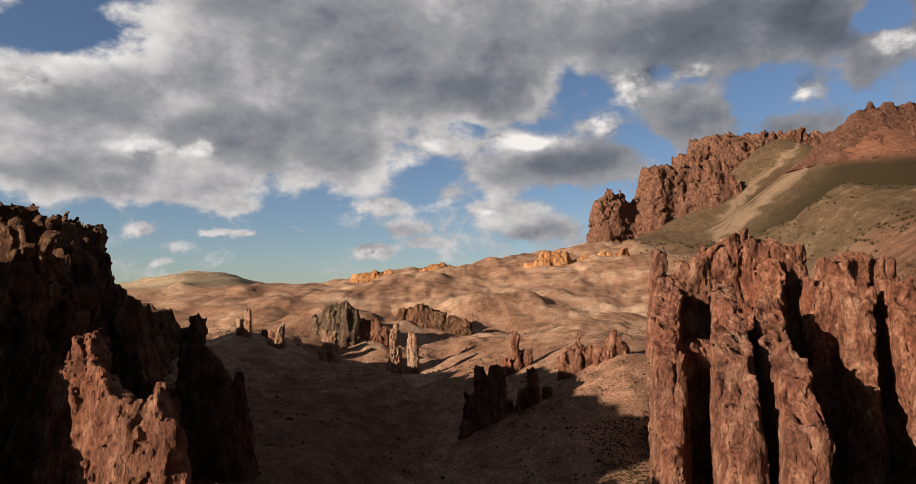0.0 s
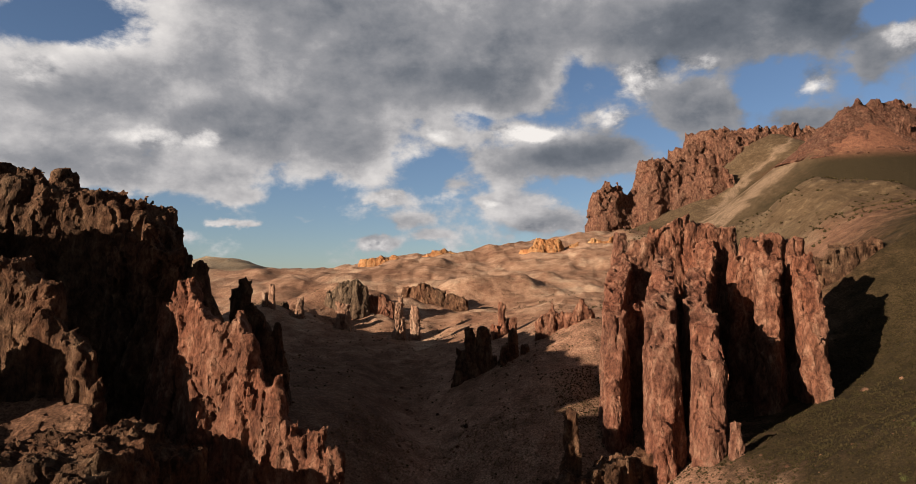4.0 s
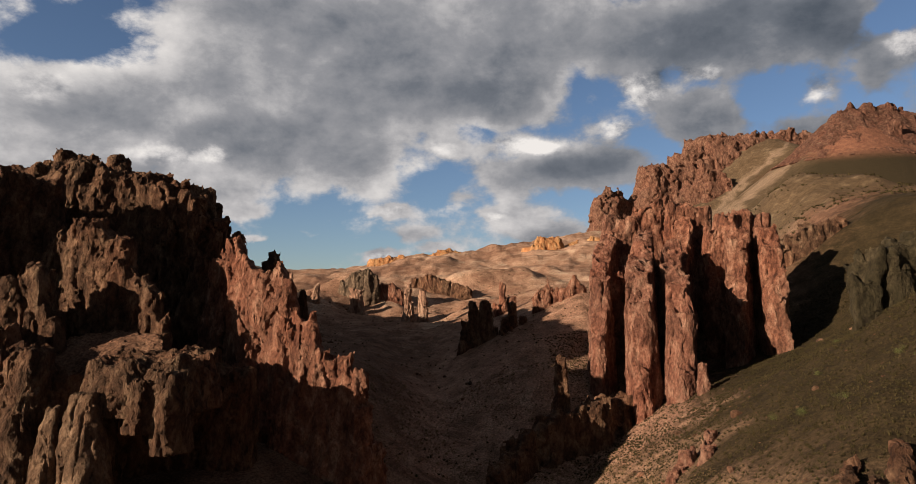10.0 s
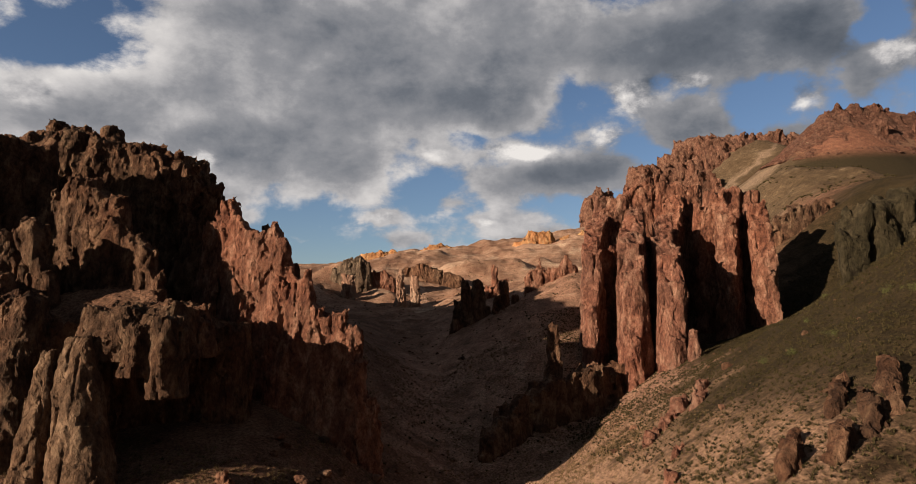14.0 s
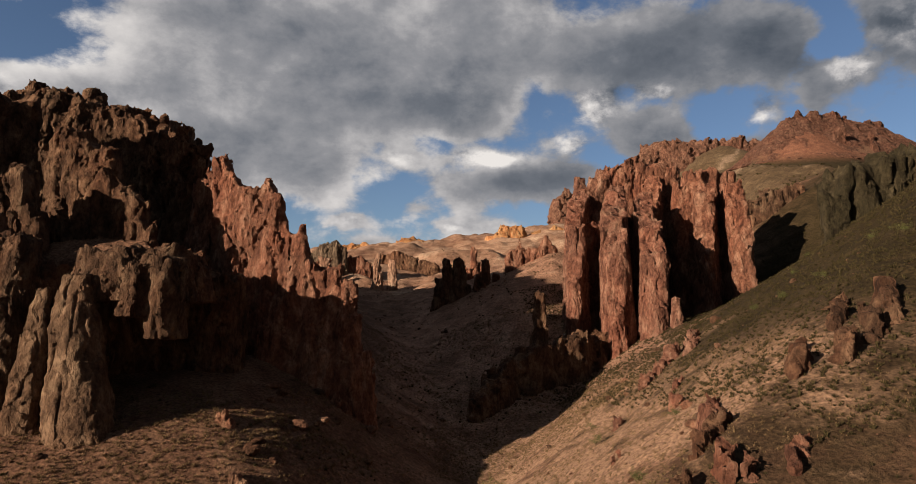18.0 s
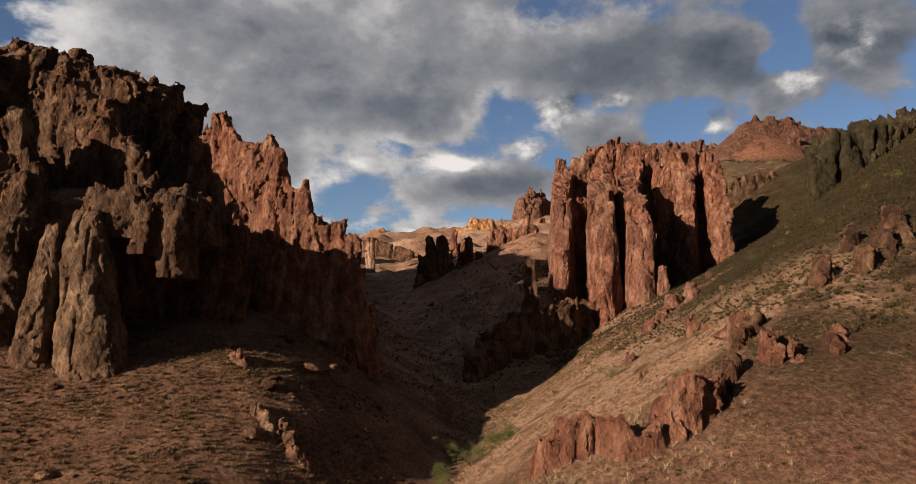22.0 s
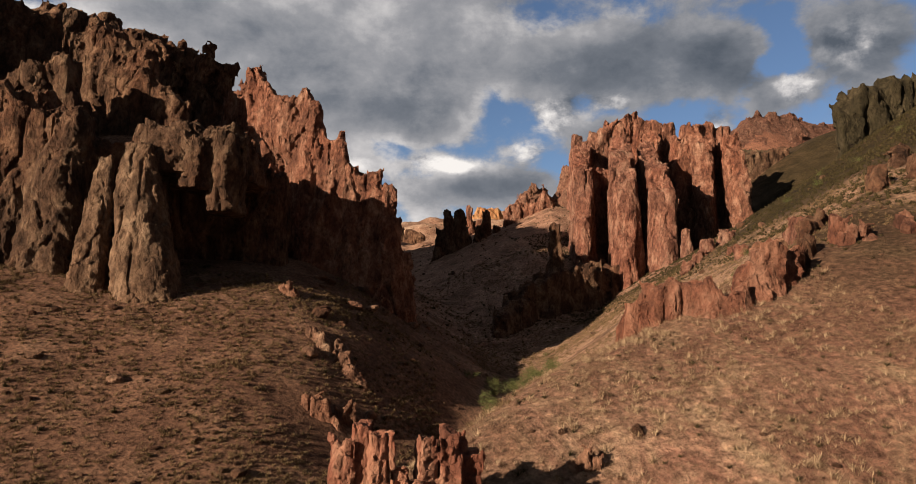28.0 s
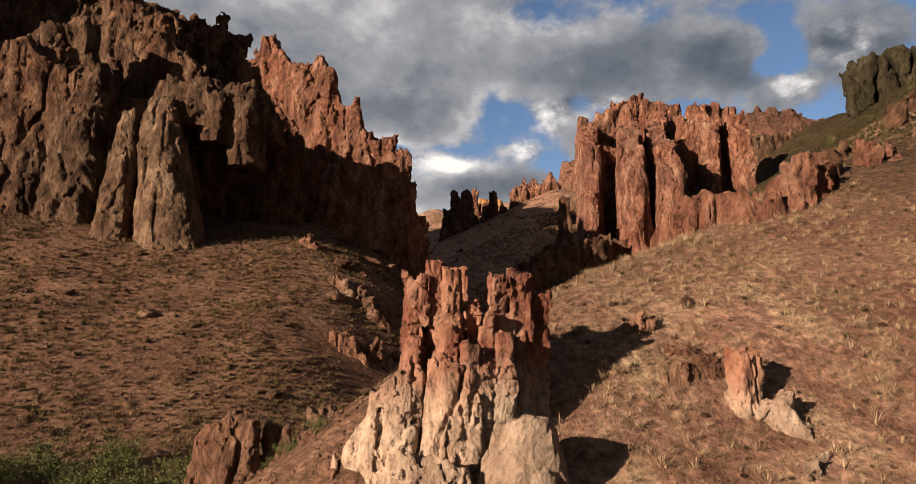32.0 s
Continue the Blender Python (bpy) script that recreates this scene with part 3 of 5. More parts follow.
# ---- rock building ----
def surface_net(F, origin, h):
    """A closed surface round the cells where F is below zero."""
    ins = F < 0
    c = [ins[i:F.shape[0] - 1 + i, j:F.shape[1] - 1 + j, k:F.shape[2] - 1 + k] for i in (0, 1) for j in (0, 1) for k in (0, 1)]
    some, every = c[0].copy(), c[0].copy()
    for a in c[1:]:
        some |= a
        every &= a
    mixed = some & ~every
    I, J, K = np.nonzero(mixed)
    index = np.full(mixed.shape, -1, dtype=np.int32)
    index[I, J, K] = np.arange(len(I))
    corner = np.stack([F[I + i, J + j, K + k] for i in (0, 1) for j in (0, 1) for k in (0, 1)], -1)
    offs = np.array([(i, j, k) for i in (0, 1) for j in (0, 1) for k in (0, 1)], float)
    acc, cnt = np.zeros((len(I), 3)), np.zeros(len(I))
    for a in range(8):
        for b in range(a + 1, 8):
            if np.abs(offs[a] - offs[b]).sum() != 1:
                continue
            fa, fb = corner[:, a], corner[:, b]
            hit = (fa < 0) != (fb < 0)
            t = np.where(hit, fa / np.where(hit, fa - fb, 1), 0)
            acc += hit[:, None] * (offs[a] + t[:, None] * (offs[b] - offs[a]))
            cnt += hit
    co = (np.stack([I, J, K], -1) + acc / cnt[:, None]) * h + origin
    quads = []
    for ax in range(3):
        lo = [slice(1, s - 1) for s in F.shape]
        hi = list(lo)
        lo[ax], hi[ax] = slice(0, F.shape[ax] - 1), slice(1, F.shape[ax])
        a, b = ins[tuple(lo)], ins[tuple(hi)]
        for first in (True, False):
            g = np.nonzero((a & ~b) if first else (~a & b))
            g = [q + (0 if d == ax else 1) for d, q in enumerate(g)]
            u, v = [(1, 2), (2, 0), (0, 1)][ax]
            ring = []
            for du, dv in ((-1, -1), (0, -1), (0, 0), (-1, 0)):
                q = list(g)
                q[u], q[v] = q[u] + du, q[v] + dv
                ring.append(index[q[0], q[1], q[2]])
            quad = np.stack(ring, -1)
            quads.append(quad if first else quad[:, ::-1])
    return co, np.concatenate(quads)


def largest_piece(co, faces):
    """Drops loose crumbs: keeps the largest connected piece."""
    label = np.arange(len(co))
    while True:
        low = label[faces].min(1)
        fresh = label.copy()
        for i in range(faces.shape[1]):
            np.minimum.at(fresh, faces[:, i], low)
        fresh = fresh[fresh]
        if np.array_equal(fresh, label):
            break
        label = fresh
    names, counts = np.unique(label, return_counts=True)
    keep = label == names[counts.argmax()]
    index = np.cumsum(keep) - 1
    return co[keep], index[faces[keep[faces[:, 0]]]]


def spire(x, y, foot, top, a, b=None, taper=0.5, yaw=0.0, dx=0.0, dy=0.0, tilt=0.0):
    """A leaning pillar: half length a, half width b, narrowing to taper at its top."""
    return ("spire", x, y, foot, top, a, b or a, taper, yaw, dx, dy, tilt)


def wall(nodes, foot, flare=1.5, crest=0.6):
    """A blade of rock along nodes (x, y, top, half width); wider by flare at its foot, narrowing to crest at its top."""
    return ("wall", nodes, foot, flare, crest)


def blocks(x, y, z, cx, cz):
    """A random step for each cell of a broken lattice."""
    i, j, k = np.floor(x / cx).astype(np.int64) & 255, np.floor(y / cx).astype(np.int64) & 255, np.floor(z / cz).astype(np.int64) & 255
    return _perm[_perm[_perm[i] + j] + k] / 255.0 - 0.5


def plates(n, steps):
    """Noise broken into flat steps with sharp edges, like spalled slabs."""
    return np.floor(n * steps) / steps


def crag_mesh(name, forms, h, rough=1.0, flute=1.0, jag=1.0, scale=1.0, block=1.0, tall=4.2, edge=2.6, beds=0.0, seams=0.3):
    """One closed rock mesh round some spires and walls. scale: the size of its blocks and flutes."""
    box = []
    for f in forms:
        if f[0] == "spire":
            _, x, y, z0, z1, a, b, taper, yaw, dx, dy, tilt = f
            r = max(a, b)
            box.append((min(x, x + dx) - r, min(y, y + dy) - r, z0, max(x, x + dx) + r, max(y, y + dy) + r, z1 + abs(tilt) * a))
        else:
            for x, y, z1, w in f[1]:
                r = w * f[3]
                box.append((x - r, y - r, f[2], x + r, y + r, z1))
    box = np.array(box, float)
    lo, hi = box[:, :3].min(0) - 1.0 - 1.2 * rough, box[:, 3:].max(0) + 1.0 + 1.6 * rough
    gx, gy = np.meshgrid(np.linspace(lo[0], hi[0], 12), np.linspace(lo[1], hi[1], 12))
    lo[2] = max(land(gx, gy).min() - 1.5, box[:, 2].min())
    n = np.ceil((hi - lo) / h).astype(int) + 1
    X, Y, Z = (a.astype(np.float32) for a in np.meshgrid(*[lo[i] + h * np.arange(n[i]) for i in range(3)], indexing="ij"))
    ragged = jag * rough * (1.6 * perlin(X[:, :, 0] * 0.42 / scale, Y[:, :, 0] * 0.42 / scale, 0 * X[:, :, 0])
                            + 1.5 * blocks(X[:, :, 0], Y[:, :, 0], 0 * X[:, :, 0], 1.5 * scale, 1.0))[:, :, None]
    F = None
    for f in forms:
        if f[0] == "spire":
            _, x, y, z0, z1, a, b, taper, yaw, dx, dy, tilt = f
            s = np.clip((Z - z0) / (z1 - z0), 0, 1)
            ca, sa = math.cos(radians(yaw)), math.sin(radians(yaw))
            px, py = X - x - dx * s, Y - y - dy * s
            u, v = ca * px + sa * py, -sa * px + ca * py
            k = 1 - (1 - taper) * s ** 1.4
            d = ((np.abs(u / (a * k)) ** edge + np.abs(v / (b * k)) ** edge) ** (1 / edge) - 1) * min(a, b) * k
            d = soft_max(d, (Z - z1 - 0.5 * ragged - tilt * u) * 0.8, 0.5 * rough)
            F = d if F is None else soft_min(F, d, 0.5)
        else:
            _, nodes, z0, flare, crest = f
            for (xa, ya, za, wa), (xb, yb, zb, wb) in zip(nodes[:-1], nodes[1:]):
                ex, ey = xb - xa, yb - ya
                t = np.clip(((X[:, :, :1] - xa) * ex + (Y[:, :, :1] - ya) * ey) / (ex * ex + ey * ey), 0, 1)
                away = np.hypot(X[:, :, :1] - xa - t * ex, Y[:, :, :1] - ya - t * ey)
                top = za + t * (zb - za) + ragged
                w = wa + t * (wb - wa)
                s = np.clip((Z - z0) / (top - z0), 0, 1)
                d = away - w * (flare - (flare - crest) * s ** 0.85)
                d = soft_max(d, (Z - top) * 0.85, 0.5 * rough)
                F = d if F is None else np.minimum(F, d)
    band = np.abs(F) < 2.5 * rough + h
    x, y, z, f = X[band], Y[band], Z[band], F[band]
    q = 1.0 / scale
    wx = perlin(x * 0.3 * q, y * 0.3 * q, z * 0.2 * q) * 1.8 * scale
    wz = perlin(x * 0.25 * q + 40, y * 0.25 * q, z * 0.25 * q) * 2.5 * scale
    big = fbm(x * 0.13 * q, y * 0.13 * q, z * 0.035 * q, 2)
    slab = fbm(x * 0.3 * q + 30, y * 0.3 * q, z * 0.09 * q, 2)
    chip = fbm(x * 0.75 * q + 60, y * 0.75 * q, z * 0.38 * q, 2)
    f = f + rough * (flute * 1.3 * big + 1.5 * plates(slab, 5) + 0.75 * plates(chip, 4) + 0.25 * slab)
    f = f + rough * block * (0.6 * blocks(x + wx, y - wx, z + wz, 1.9 * scale, tall * scale) + 0.4 * blocks(x - wx + 50, y + wx, z + wz, 0.85 * scale, 0.36 * tall * scale))
    crack = perlin(x * 0.3 * q + wx * 0.3, y * 0.3 * q, z * 0.07 * q + 7)
    f = f + rough * 1.3 * np.exp(-(crack / 0.03) ** 2)
    seam = perlin(x * 0.75 * q + 11, y * 0.75 * q + wx * 0.2, z * 0.3 * q)
    f = f + rough * seams * np.exp(-(seam / 0.05) ** 2)
    if beds:  # level cracks, broken from block to block
        bed = z / (1.5 * scale) + 0.5 * wz / scale + 0.8 * blocks(x + wx, y - wx, 0 * z, 1.6 * scale, 1.0)
        near = np.abs(bed - np.round(bed)) * 1.5 * scale
        f = f + rough * beds * np.exp(-(near / (0.16 * scale + 0.02)) ** 2)
    f = f + 0.25 * rough * fbm(x * 1.7 * q, y * 1.7 * q, z * 1.2 * q, 2)
    F[band] = f
    F[0], F[-1], F[:, 0], F[:, -1], F[:, :, 0], F[:, :, -1] = (1.0,) * 6
    co, faces = largest_piece(*surface_net(F, lo, h))
    return quick_mesh(name, co, faces, False)


def part(name, data, mat, parent, label=""):
    ob = new(name, data)
    data.materials.append(mat)
    ob.parent = parent
    if label:
        tagged(ob, label)
    return ob


def formation(name, label, parts, mat, h, category="rock", rough=1.0, flute=1.0, jag=1.0, scale=1.0, block=1.0, tall=4.2, group=""):
    """A rock formation; each row of parts is a name and its spires and walls, and may bring a material of its own."""
    base = tagged(new(name), label, category, group)
    for part_name, forms, *own in parts:
        part(part_name, crag_mesh(part_name, forms, h, rough, flute, jag, scale, block, tall), own[0] if own else mat, base)
    return base

# ---- the western massif ----
formation("rock_massif", "dark brown weathered rock massif with a flat ragged top", [
    ("summit", [wall([(-118, 116, 94, 22), (-90, 109, 93.8, 20), (-76, 108, 93.2, 15), (-65, 104, 91.3, 9), (-58.5, 103, 90, 3.5)], 30, 1.12, 0.9)]),
    ("shoulder", [wall([(-104, 90, 87.5, 8), (-86, 83, 89, 6), (-79, 82, 91, 3)], 30, 1.7, 0.7)]),
    ("shoulder", [wall([(-57, 88, 82, 3), (-50.5, 85, 83.5, 3), (-47, 85, 79, 2)], 30, 2.2, 0.6), spire(-54, 100, 30, 86, 5, 8, 0.5), wall([(-52, 99, 80, 2.2), (-46.5, 98, 79, 1.4), (-42, 97, 66.5, 2)], 30, 2.4, 0.6)]),
    # flank left of the view, placed and raised to shade the summit face
    ("flank", [wall([(-130, 48, 104, 8), (-102, 48, 104, 6), (-92, 54, 102, 3.5), (-91, 68, 100, 3)], 30, 1.2, 0.8)]),
    # unseen ridge behind the massif, added to cast shade over the canyon head
    ("ridge", [wall([(-100, 130, 92, 14), (-98, 170, 84, 14), (-92, 200, 76, 12)], 50, 1.6, 0.6)]),
    ("outcrop", [spire(-89, 103, 88, 97.3, 2.2, 2.0, 0.75)]),
    ("outcrop", [spire(-83, 103, 88, 97.0, 1.9, 1.9, 0.75)]),
    ("outcrop", [spire(-76, 102, 88, 96.6, 1.6, 1.6, 0.8)]),
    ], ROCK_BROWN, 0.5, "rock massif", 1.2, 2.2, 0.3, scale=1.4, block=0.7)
formation("rock_buttress", "craggy brown rock buttress with leaning columns at its foot", [
    ("crag", [wall([(-67, 67, 74, 4), (-60.5, 64, 78.5, 3.5), (-54.7, 64, 75, 2.5)], 28, 2.0, 0.6)]),
    ("crag", [wall([(-54, 63, 72, 2.6), (-51.5, 62, 69, 2.2), (-47.6, 61, 66.5, 1.8), (-46, 60, 62.5, 1.5)], 28, 2.3, 0.6)]),
    ("crag", [wall([(-74, 56, 64, 4), (-66, 54, 68, 2.8), (-62.4, 54, 70, 2.2), (-60, 54, 63, 2)], 28, 2.0, 0.6)]),
    ("lower_wall", [wall([(-76, 45, 63, 4), (-66, 44, 61, 4.5), (-58, 44, 57.5, 4.5), (-52, 46, 55, 4), (-46, 54, 57, 4), (-39, 57, 57, 4), (-33, 57, 54, 4)], 24, 1.35, 0.8)]),
    # filler added behind the leaning columns to block sunlight through their gap
    ("column", [spire(-46.0, 41.0, 26, 53, 3.0, 2.6, 0.85)]),
    ("roof", [spire(-41, 47, 50, 56.8, 9, 9.5, 0.8)]),
    ("block", [spire(-35.2, 40.5, 45.2, 55.6, 2.0, 2.6, 0.95)]),
    ("block", [spire(-38.6, 39.6, 48, 55.2, 2.0, 2.2, 0.95)]),
    ("column", [spire(-56, 37, 26, 58, 4.2, 4.0, 0.5, 0, 0, 6)]),
    ("column", [spire(-62.5, 38.5, 26, 61, 4.6, 4.2, 0.55, 0, 0, 6)]),
    ("column", [spire(-70.5, 40, 26, 62, 5, 4.6, 0.55, 0, 0, 6)]),
    ], ROCK_BROWN, 0.3, "rock buttress", 0.65, 1.3, 0.8, block=0.8, tall=5.0)
# the two leaning columns at the foot
for forms in ([spire(-49.4, 33.0, 27, 51.6, 2.3, 2.4, 0.45, 0, 0.2, 4.2)], [spire(-40.7, 32.4, 27, 53.4, 4.2, 3.6, 0.42, 0, -4.8, 5.6)]):
    part("column", crag_mesh("column", forms, 0.22, 0.3, 1.0, 0.5, 0.8, 1.0, 3.0, 2.4), ROCK_BUFF, bpy.data.objects["rock_buttress"], "pale smooth leaning column")
ledge = crag_mesh("ledge", [spire(-52, 54, 34, 57.2, 6, 9, 0.95, 90, 0, 0, 0.62)], 0.5, 0.3, 0.6, 0.2)
part("ledge", ledge, GROUND, bpy.data.objects["rock_buttress"], "sloping grassy ledge")
formation("rock_fin", "sunlit red rock fin with a jagged crest", [
    ("crest", [wall([(-43, 76, 71.5, 2.6), (-40, 73, 73.5, 2.2), (-38.1, 71, 76, 1.5), (-35.8, 69.5, 73, 2), (-32.5, 68, 70.5, 2.4)], 20, 3.0, 0.5)]),
    ("crest", [wall([(-32.5, 68, 70.3, 2.2), (-29, 66.5, 72.3, 1.6), (-26.5, 65, 68.3, 2), (-24.5, 64, 63.5, 2)], 20, 3.2, 0.5)]),
    ("crest", [wall([(-24.5, 64, 62, 2), (-22.5, 62.5, 62.8, 1.6), (-20.3, 62, 57.4, 2), (-17, 61.5, 55.3, 2)], 18, 3.0, 0.6)]),
    ("toe", [wall([(-17, 61.5, 55, 2), (-15, 61, 53.3, 1.8), (-13.4, 60.5, 48, 1.8), (-11.5, 60, 43, 1.6)], 18, 2.6, 0.7)]),
    ], ROCK_RED, 0.3, "rock fin", 0.7, 1.1, block=0.75, tall=6.0)
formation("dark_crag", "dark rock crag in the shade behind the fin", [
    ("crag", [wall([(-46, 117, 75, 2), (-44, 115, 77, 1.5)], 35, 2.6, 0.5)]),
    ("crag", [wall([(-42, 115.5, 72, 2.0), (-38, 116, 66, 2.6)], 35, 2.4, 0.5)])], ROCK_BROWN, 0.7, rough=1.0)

# ---- the eastern crags ----
formation("rock_fins", "tall red rock fins standing side by side", [
    ("fin", [wall([(40.6, 97.5, 51, 2.6), (41.6, 101, 65, 4.2), (42.8, 106, 72.5, 4.4), (45.7, 116, 78.9, 3.6), (50, 128, 84, 3)], 26, 1.15, 0.62)]),
    ("fin", [wall([(48.4, 93.5, 51, 2.6), (48.8, 97, 62, 3.9), (50.0, 103, 68.5, 4.1), (51.2, 110, 73, 3.6), (55, 121, 80, 3)], 26, 1.15, 0.62)]),
    ("back_wall", [wall([(38, 121, 72, 2.5), (47, 122, 73, 2.5), (53, 122, 75, 2.5)], 28, 1.3, 0.8)]),
    ("fin", [wall([(33.2, 108, 57, 2.4), (34.8, 113, 70, 3.0), (37.8, 124, 78, 3.4), (42, 136, 83, 3.4)], 28, 1.4, 0.6)]),
    ("finger", [spire(50.8, 90.5, 32, 52.5, 1.5, 1.6, 0.6)]),
    ("spire", [spire(45.2, 155, 55, 91, 3.6, 3.2, 0.4, 0, 1.0), spire(48.8, 156, 55, 86.5, 2.4, 2.4, 0.6)]),
    ], ROCK_FIN, 0.33, "rock fins", 0.52, 1.0, block=0.7, tall=9.0)
formation("rock_crag", "dark red rock crag with blunt towers", [
    ("tower", [wall([(45.5, 138, 84, 3.0), (48, 139, 88, 3.0), (52, 140, 90.5, 3.5), (57.8, 140, 94.6, 2.8), (62, 140, 92, 3.5), (68.5, 140, 91.5, 4.0)], 40, 1.5, 0.75)]),
    ("tower", [wall([(67.5, 128, 84, 3), (71, 128, 87.5, 3.5), (76, 129, 88.4, 3.5), (81, 129, 87.5, 2.5)], 40, 1.25, 0.8)]),
    ("fin", [wall([(75.2, 107, 50, 2.2), (76.4, 112, 66, 2.8), (77.6, 117, 77.5, 3.0), (78.4, 121, 83, 2.6), (79.5, 128, 84, 3)], 36, 1.15, 0.65)]),
    ("fin", [wall([(68.5, 116, 66, 2.6), (70.5, 120, 80, 3.0), (72.4, 125, 84.5, 3.2)], 38, 1.2, 0.75)]),
    ("fin", [wall([(57, 124, 74, 2.2), (60, 130, 80, 2.6), (62, 136, 88, 3)], 38, 1.4, 0.7)]),
    ], ROCK_RED, 0.42, "rock crag", 0.7, 1.0, 0.8, block=0.75, tall=7.0)
# the darker brown rock here stands for cloud shade on this outcrop
formation("rock_outcrop", "rust brown rock outcrop along a slope", [
    ("outcrop", [wall([(97, 157, 82.5, 3.5), (104, 156, 86.5, 4.2)], 60, 1.3, 0.8)]),
    ("outcrop", [wall([(107, 156, 87.5, 4.5), (114, 156, 89, 4.5)], 60, 1.3, 0.8)]),
    ("outcrop", [wall([(118, 157, 86.5, 3.5), (127, 158, 84.5, 3.5)], 60, 1.3, 0.8)])], ROCK_BROWN, 0.8, rough=1.1)
formation("rock_outcrop", "dark olive lichen-covered rock outcrop on the slope", [
    ("outcrop", [wall([(62.5, 54, 68, 1.6), (65, 55, 72.3, 2.2)], 45, 1.25, 0.85)]),
    ("outcrop", [wall([(67.5, 55.5, 72.5, 2.6), (71.5, 56.5, 73.5, 3.2)], 45, 1.25, 0.85)]),
    ("outcrop", [wall([(75.5, 57.5, 74.5, 3.8), (80, 59, 76, 4.2)], 45, 1.25, 0.85)]),
    ("outcrop", [wall([(85, 61, 77.5, 5), (92, 63, 80, 6)], 45, 1.25, 0.85)])], ROCK_OLIVE, 0.5, rough=0.8)
formation("rock_outcrop", "low red rock outcrop on the canyon side", [
    ("outcrop", [wall([(24, 158, 68, 1.4), (27.5, 158, 71.5, 1.6), (30, 159, 69, 1.6)], 50, 2.0, 0.6)]),
    ("outcrop", [wall([(32, 156, 70, 1.5), (35, 156, 72.5, 1.6), (38, 157, 70, 1.6)], 50, 2.0, 0.6)])], ROCK_RED, 0.45, rough=0.7)
formation("pinnacle", "slim brown rock pinnacle on a pale slope", [("pinnacle_shaft", [spire(22.9, 94.3, 28, 53.6, 3.2, 2.6, 0.3)])], ROCK_BROWN, 0.35, rough=0.5)
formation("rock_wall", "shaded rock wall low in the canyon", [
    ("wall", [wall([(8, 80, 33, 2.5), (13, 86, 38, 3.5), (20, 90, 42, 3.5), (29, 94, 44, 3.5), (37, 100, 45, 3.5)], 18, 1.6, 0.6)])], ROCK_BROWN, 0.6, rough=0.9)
for label, mat, forms in (
        ("dark twin rock pinnacle against the bright hills", ROCK_BROWN, [spire(2.2, 152, 42, 60, 2.6, 2.2, 0.5, 0, 0.8), spire(5.0, 152, 42, 65.6, 2.2, 2, 0.45, 0, -0.2), spire(8.6, 152.5, 42, 65.0, 2.6, 2.2, 0.5), spire(11, 153, 42, 58, 2.2, 2, 0.5)]),
        ("dark red rock pinnacle above the canyon", ROCK_RED, [spire(13, 180, 50, 65, 2, 2, 0.5), spire(15.2, 180, 50, 71.6, 2.2, 2, 0.4), spire(18, 181, 50, 67, 2.4, 2, 0.5), spire(21, 181, 50, 62.5, 2.4, 2, 0.5)]),
        ("dark blunt rock pinnacle in the canyon", ROCK_BROWN, [spire(14, 150, 44, 61, 1.8, 2, 0.6), spire(16.3, 150, 44, 65, 2.0, 2, 0.5), spire(19.5, 151, 44, 61, 2.2, 2, 0.5)]),
        ("pale rock pinnacle on the sunlit hillside", ROCK_HILL, [spire(-39.8, 213, 54, 70.6, 3.3, 2.4, 0.7, 0, 0.2)]),
        ("pointed rock pinnacle on the sunlit hillside", ROCK_HILL, [spire(-20.4, 218, 50, 73.8, 3.4, 2.4, 0.35, 0, 0.4)]),
        ("pale leaning rock pinnacle on the sunlit hillside", ROCK_HILL, [spire(-14.4, 211, 46, 69.6, 3.1, 2.4, 0.35, 0, 0.5)]),
        ("narrow rock pinnacle with a broken foot", ROCK_HILL, [spire(-68, 213, 60, 74.5, 1.3, 1.6, 0.6), spire(-65.6, 213, 60, 77.6, 1.5, 1.6, 0.7)]),
        ("low rock pinnacle on the hillside", ROCK_HILL, [spire(-58.5, 214, 60, 70, 1.6, 1.6, 0.4), spire(-56.0, 214, 60, 72.6, 1.6, 1.6, 0.5, 0, 0.5)])):
    formation("pinnacle", label, [("pinnacle_shaft", forms)], mat, 0.34, rough=0.5, scale=0.8, group="hillside pinnacles")
formation("rocky_hilltop", "grey brown rock knob on the hillside", [
    ("knob", [wall([(-49, 238, 74.5, 2.4), (-44, 236, 78.5, 2.6), (-40.5, 235.5, 79, 2.4)], 62, 1.5, 0.7)], ROCK_GREY),
    ("knob", [wall([(-38.5, 235, 79.6, 2.2), (-35.5, 236, 77, 1.8)], 62, 1.5, 0.7)], ROCK_GREY),
    ("outcrop", [wall([(-33, 238, 73.0, 1.4), (-29.5, 238, 73.4, 1.4), (-25, 238, 71, 1.2)], 62, 1.6, 0.7)], ROCK_RED),
    ("outcrop", [wall([(-76, 222, 69.5, 1.6), (-70, 220, 71, 1.8), (-64, 219, 71, 1.6), (-58, 219, 69, 1.5)], 58, 2.2, 0.5)], ROCK_GREY)], ROCK_GREY, 0.4, rough=0.5, scale=0.8, block=1.4)
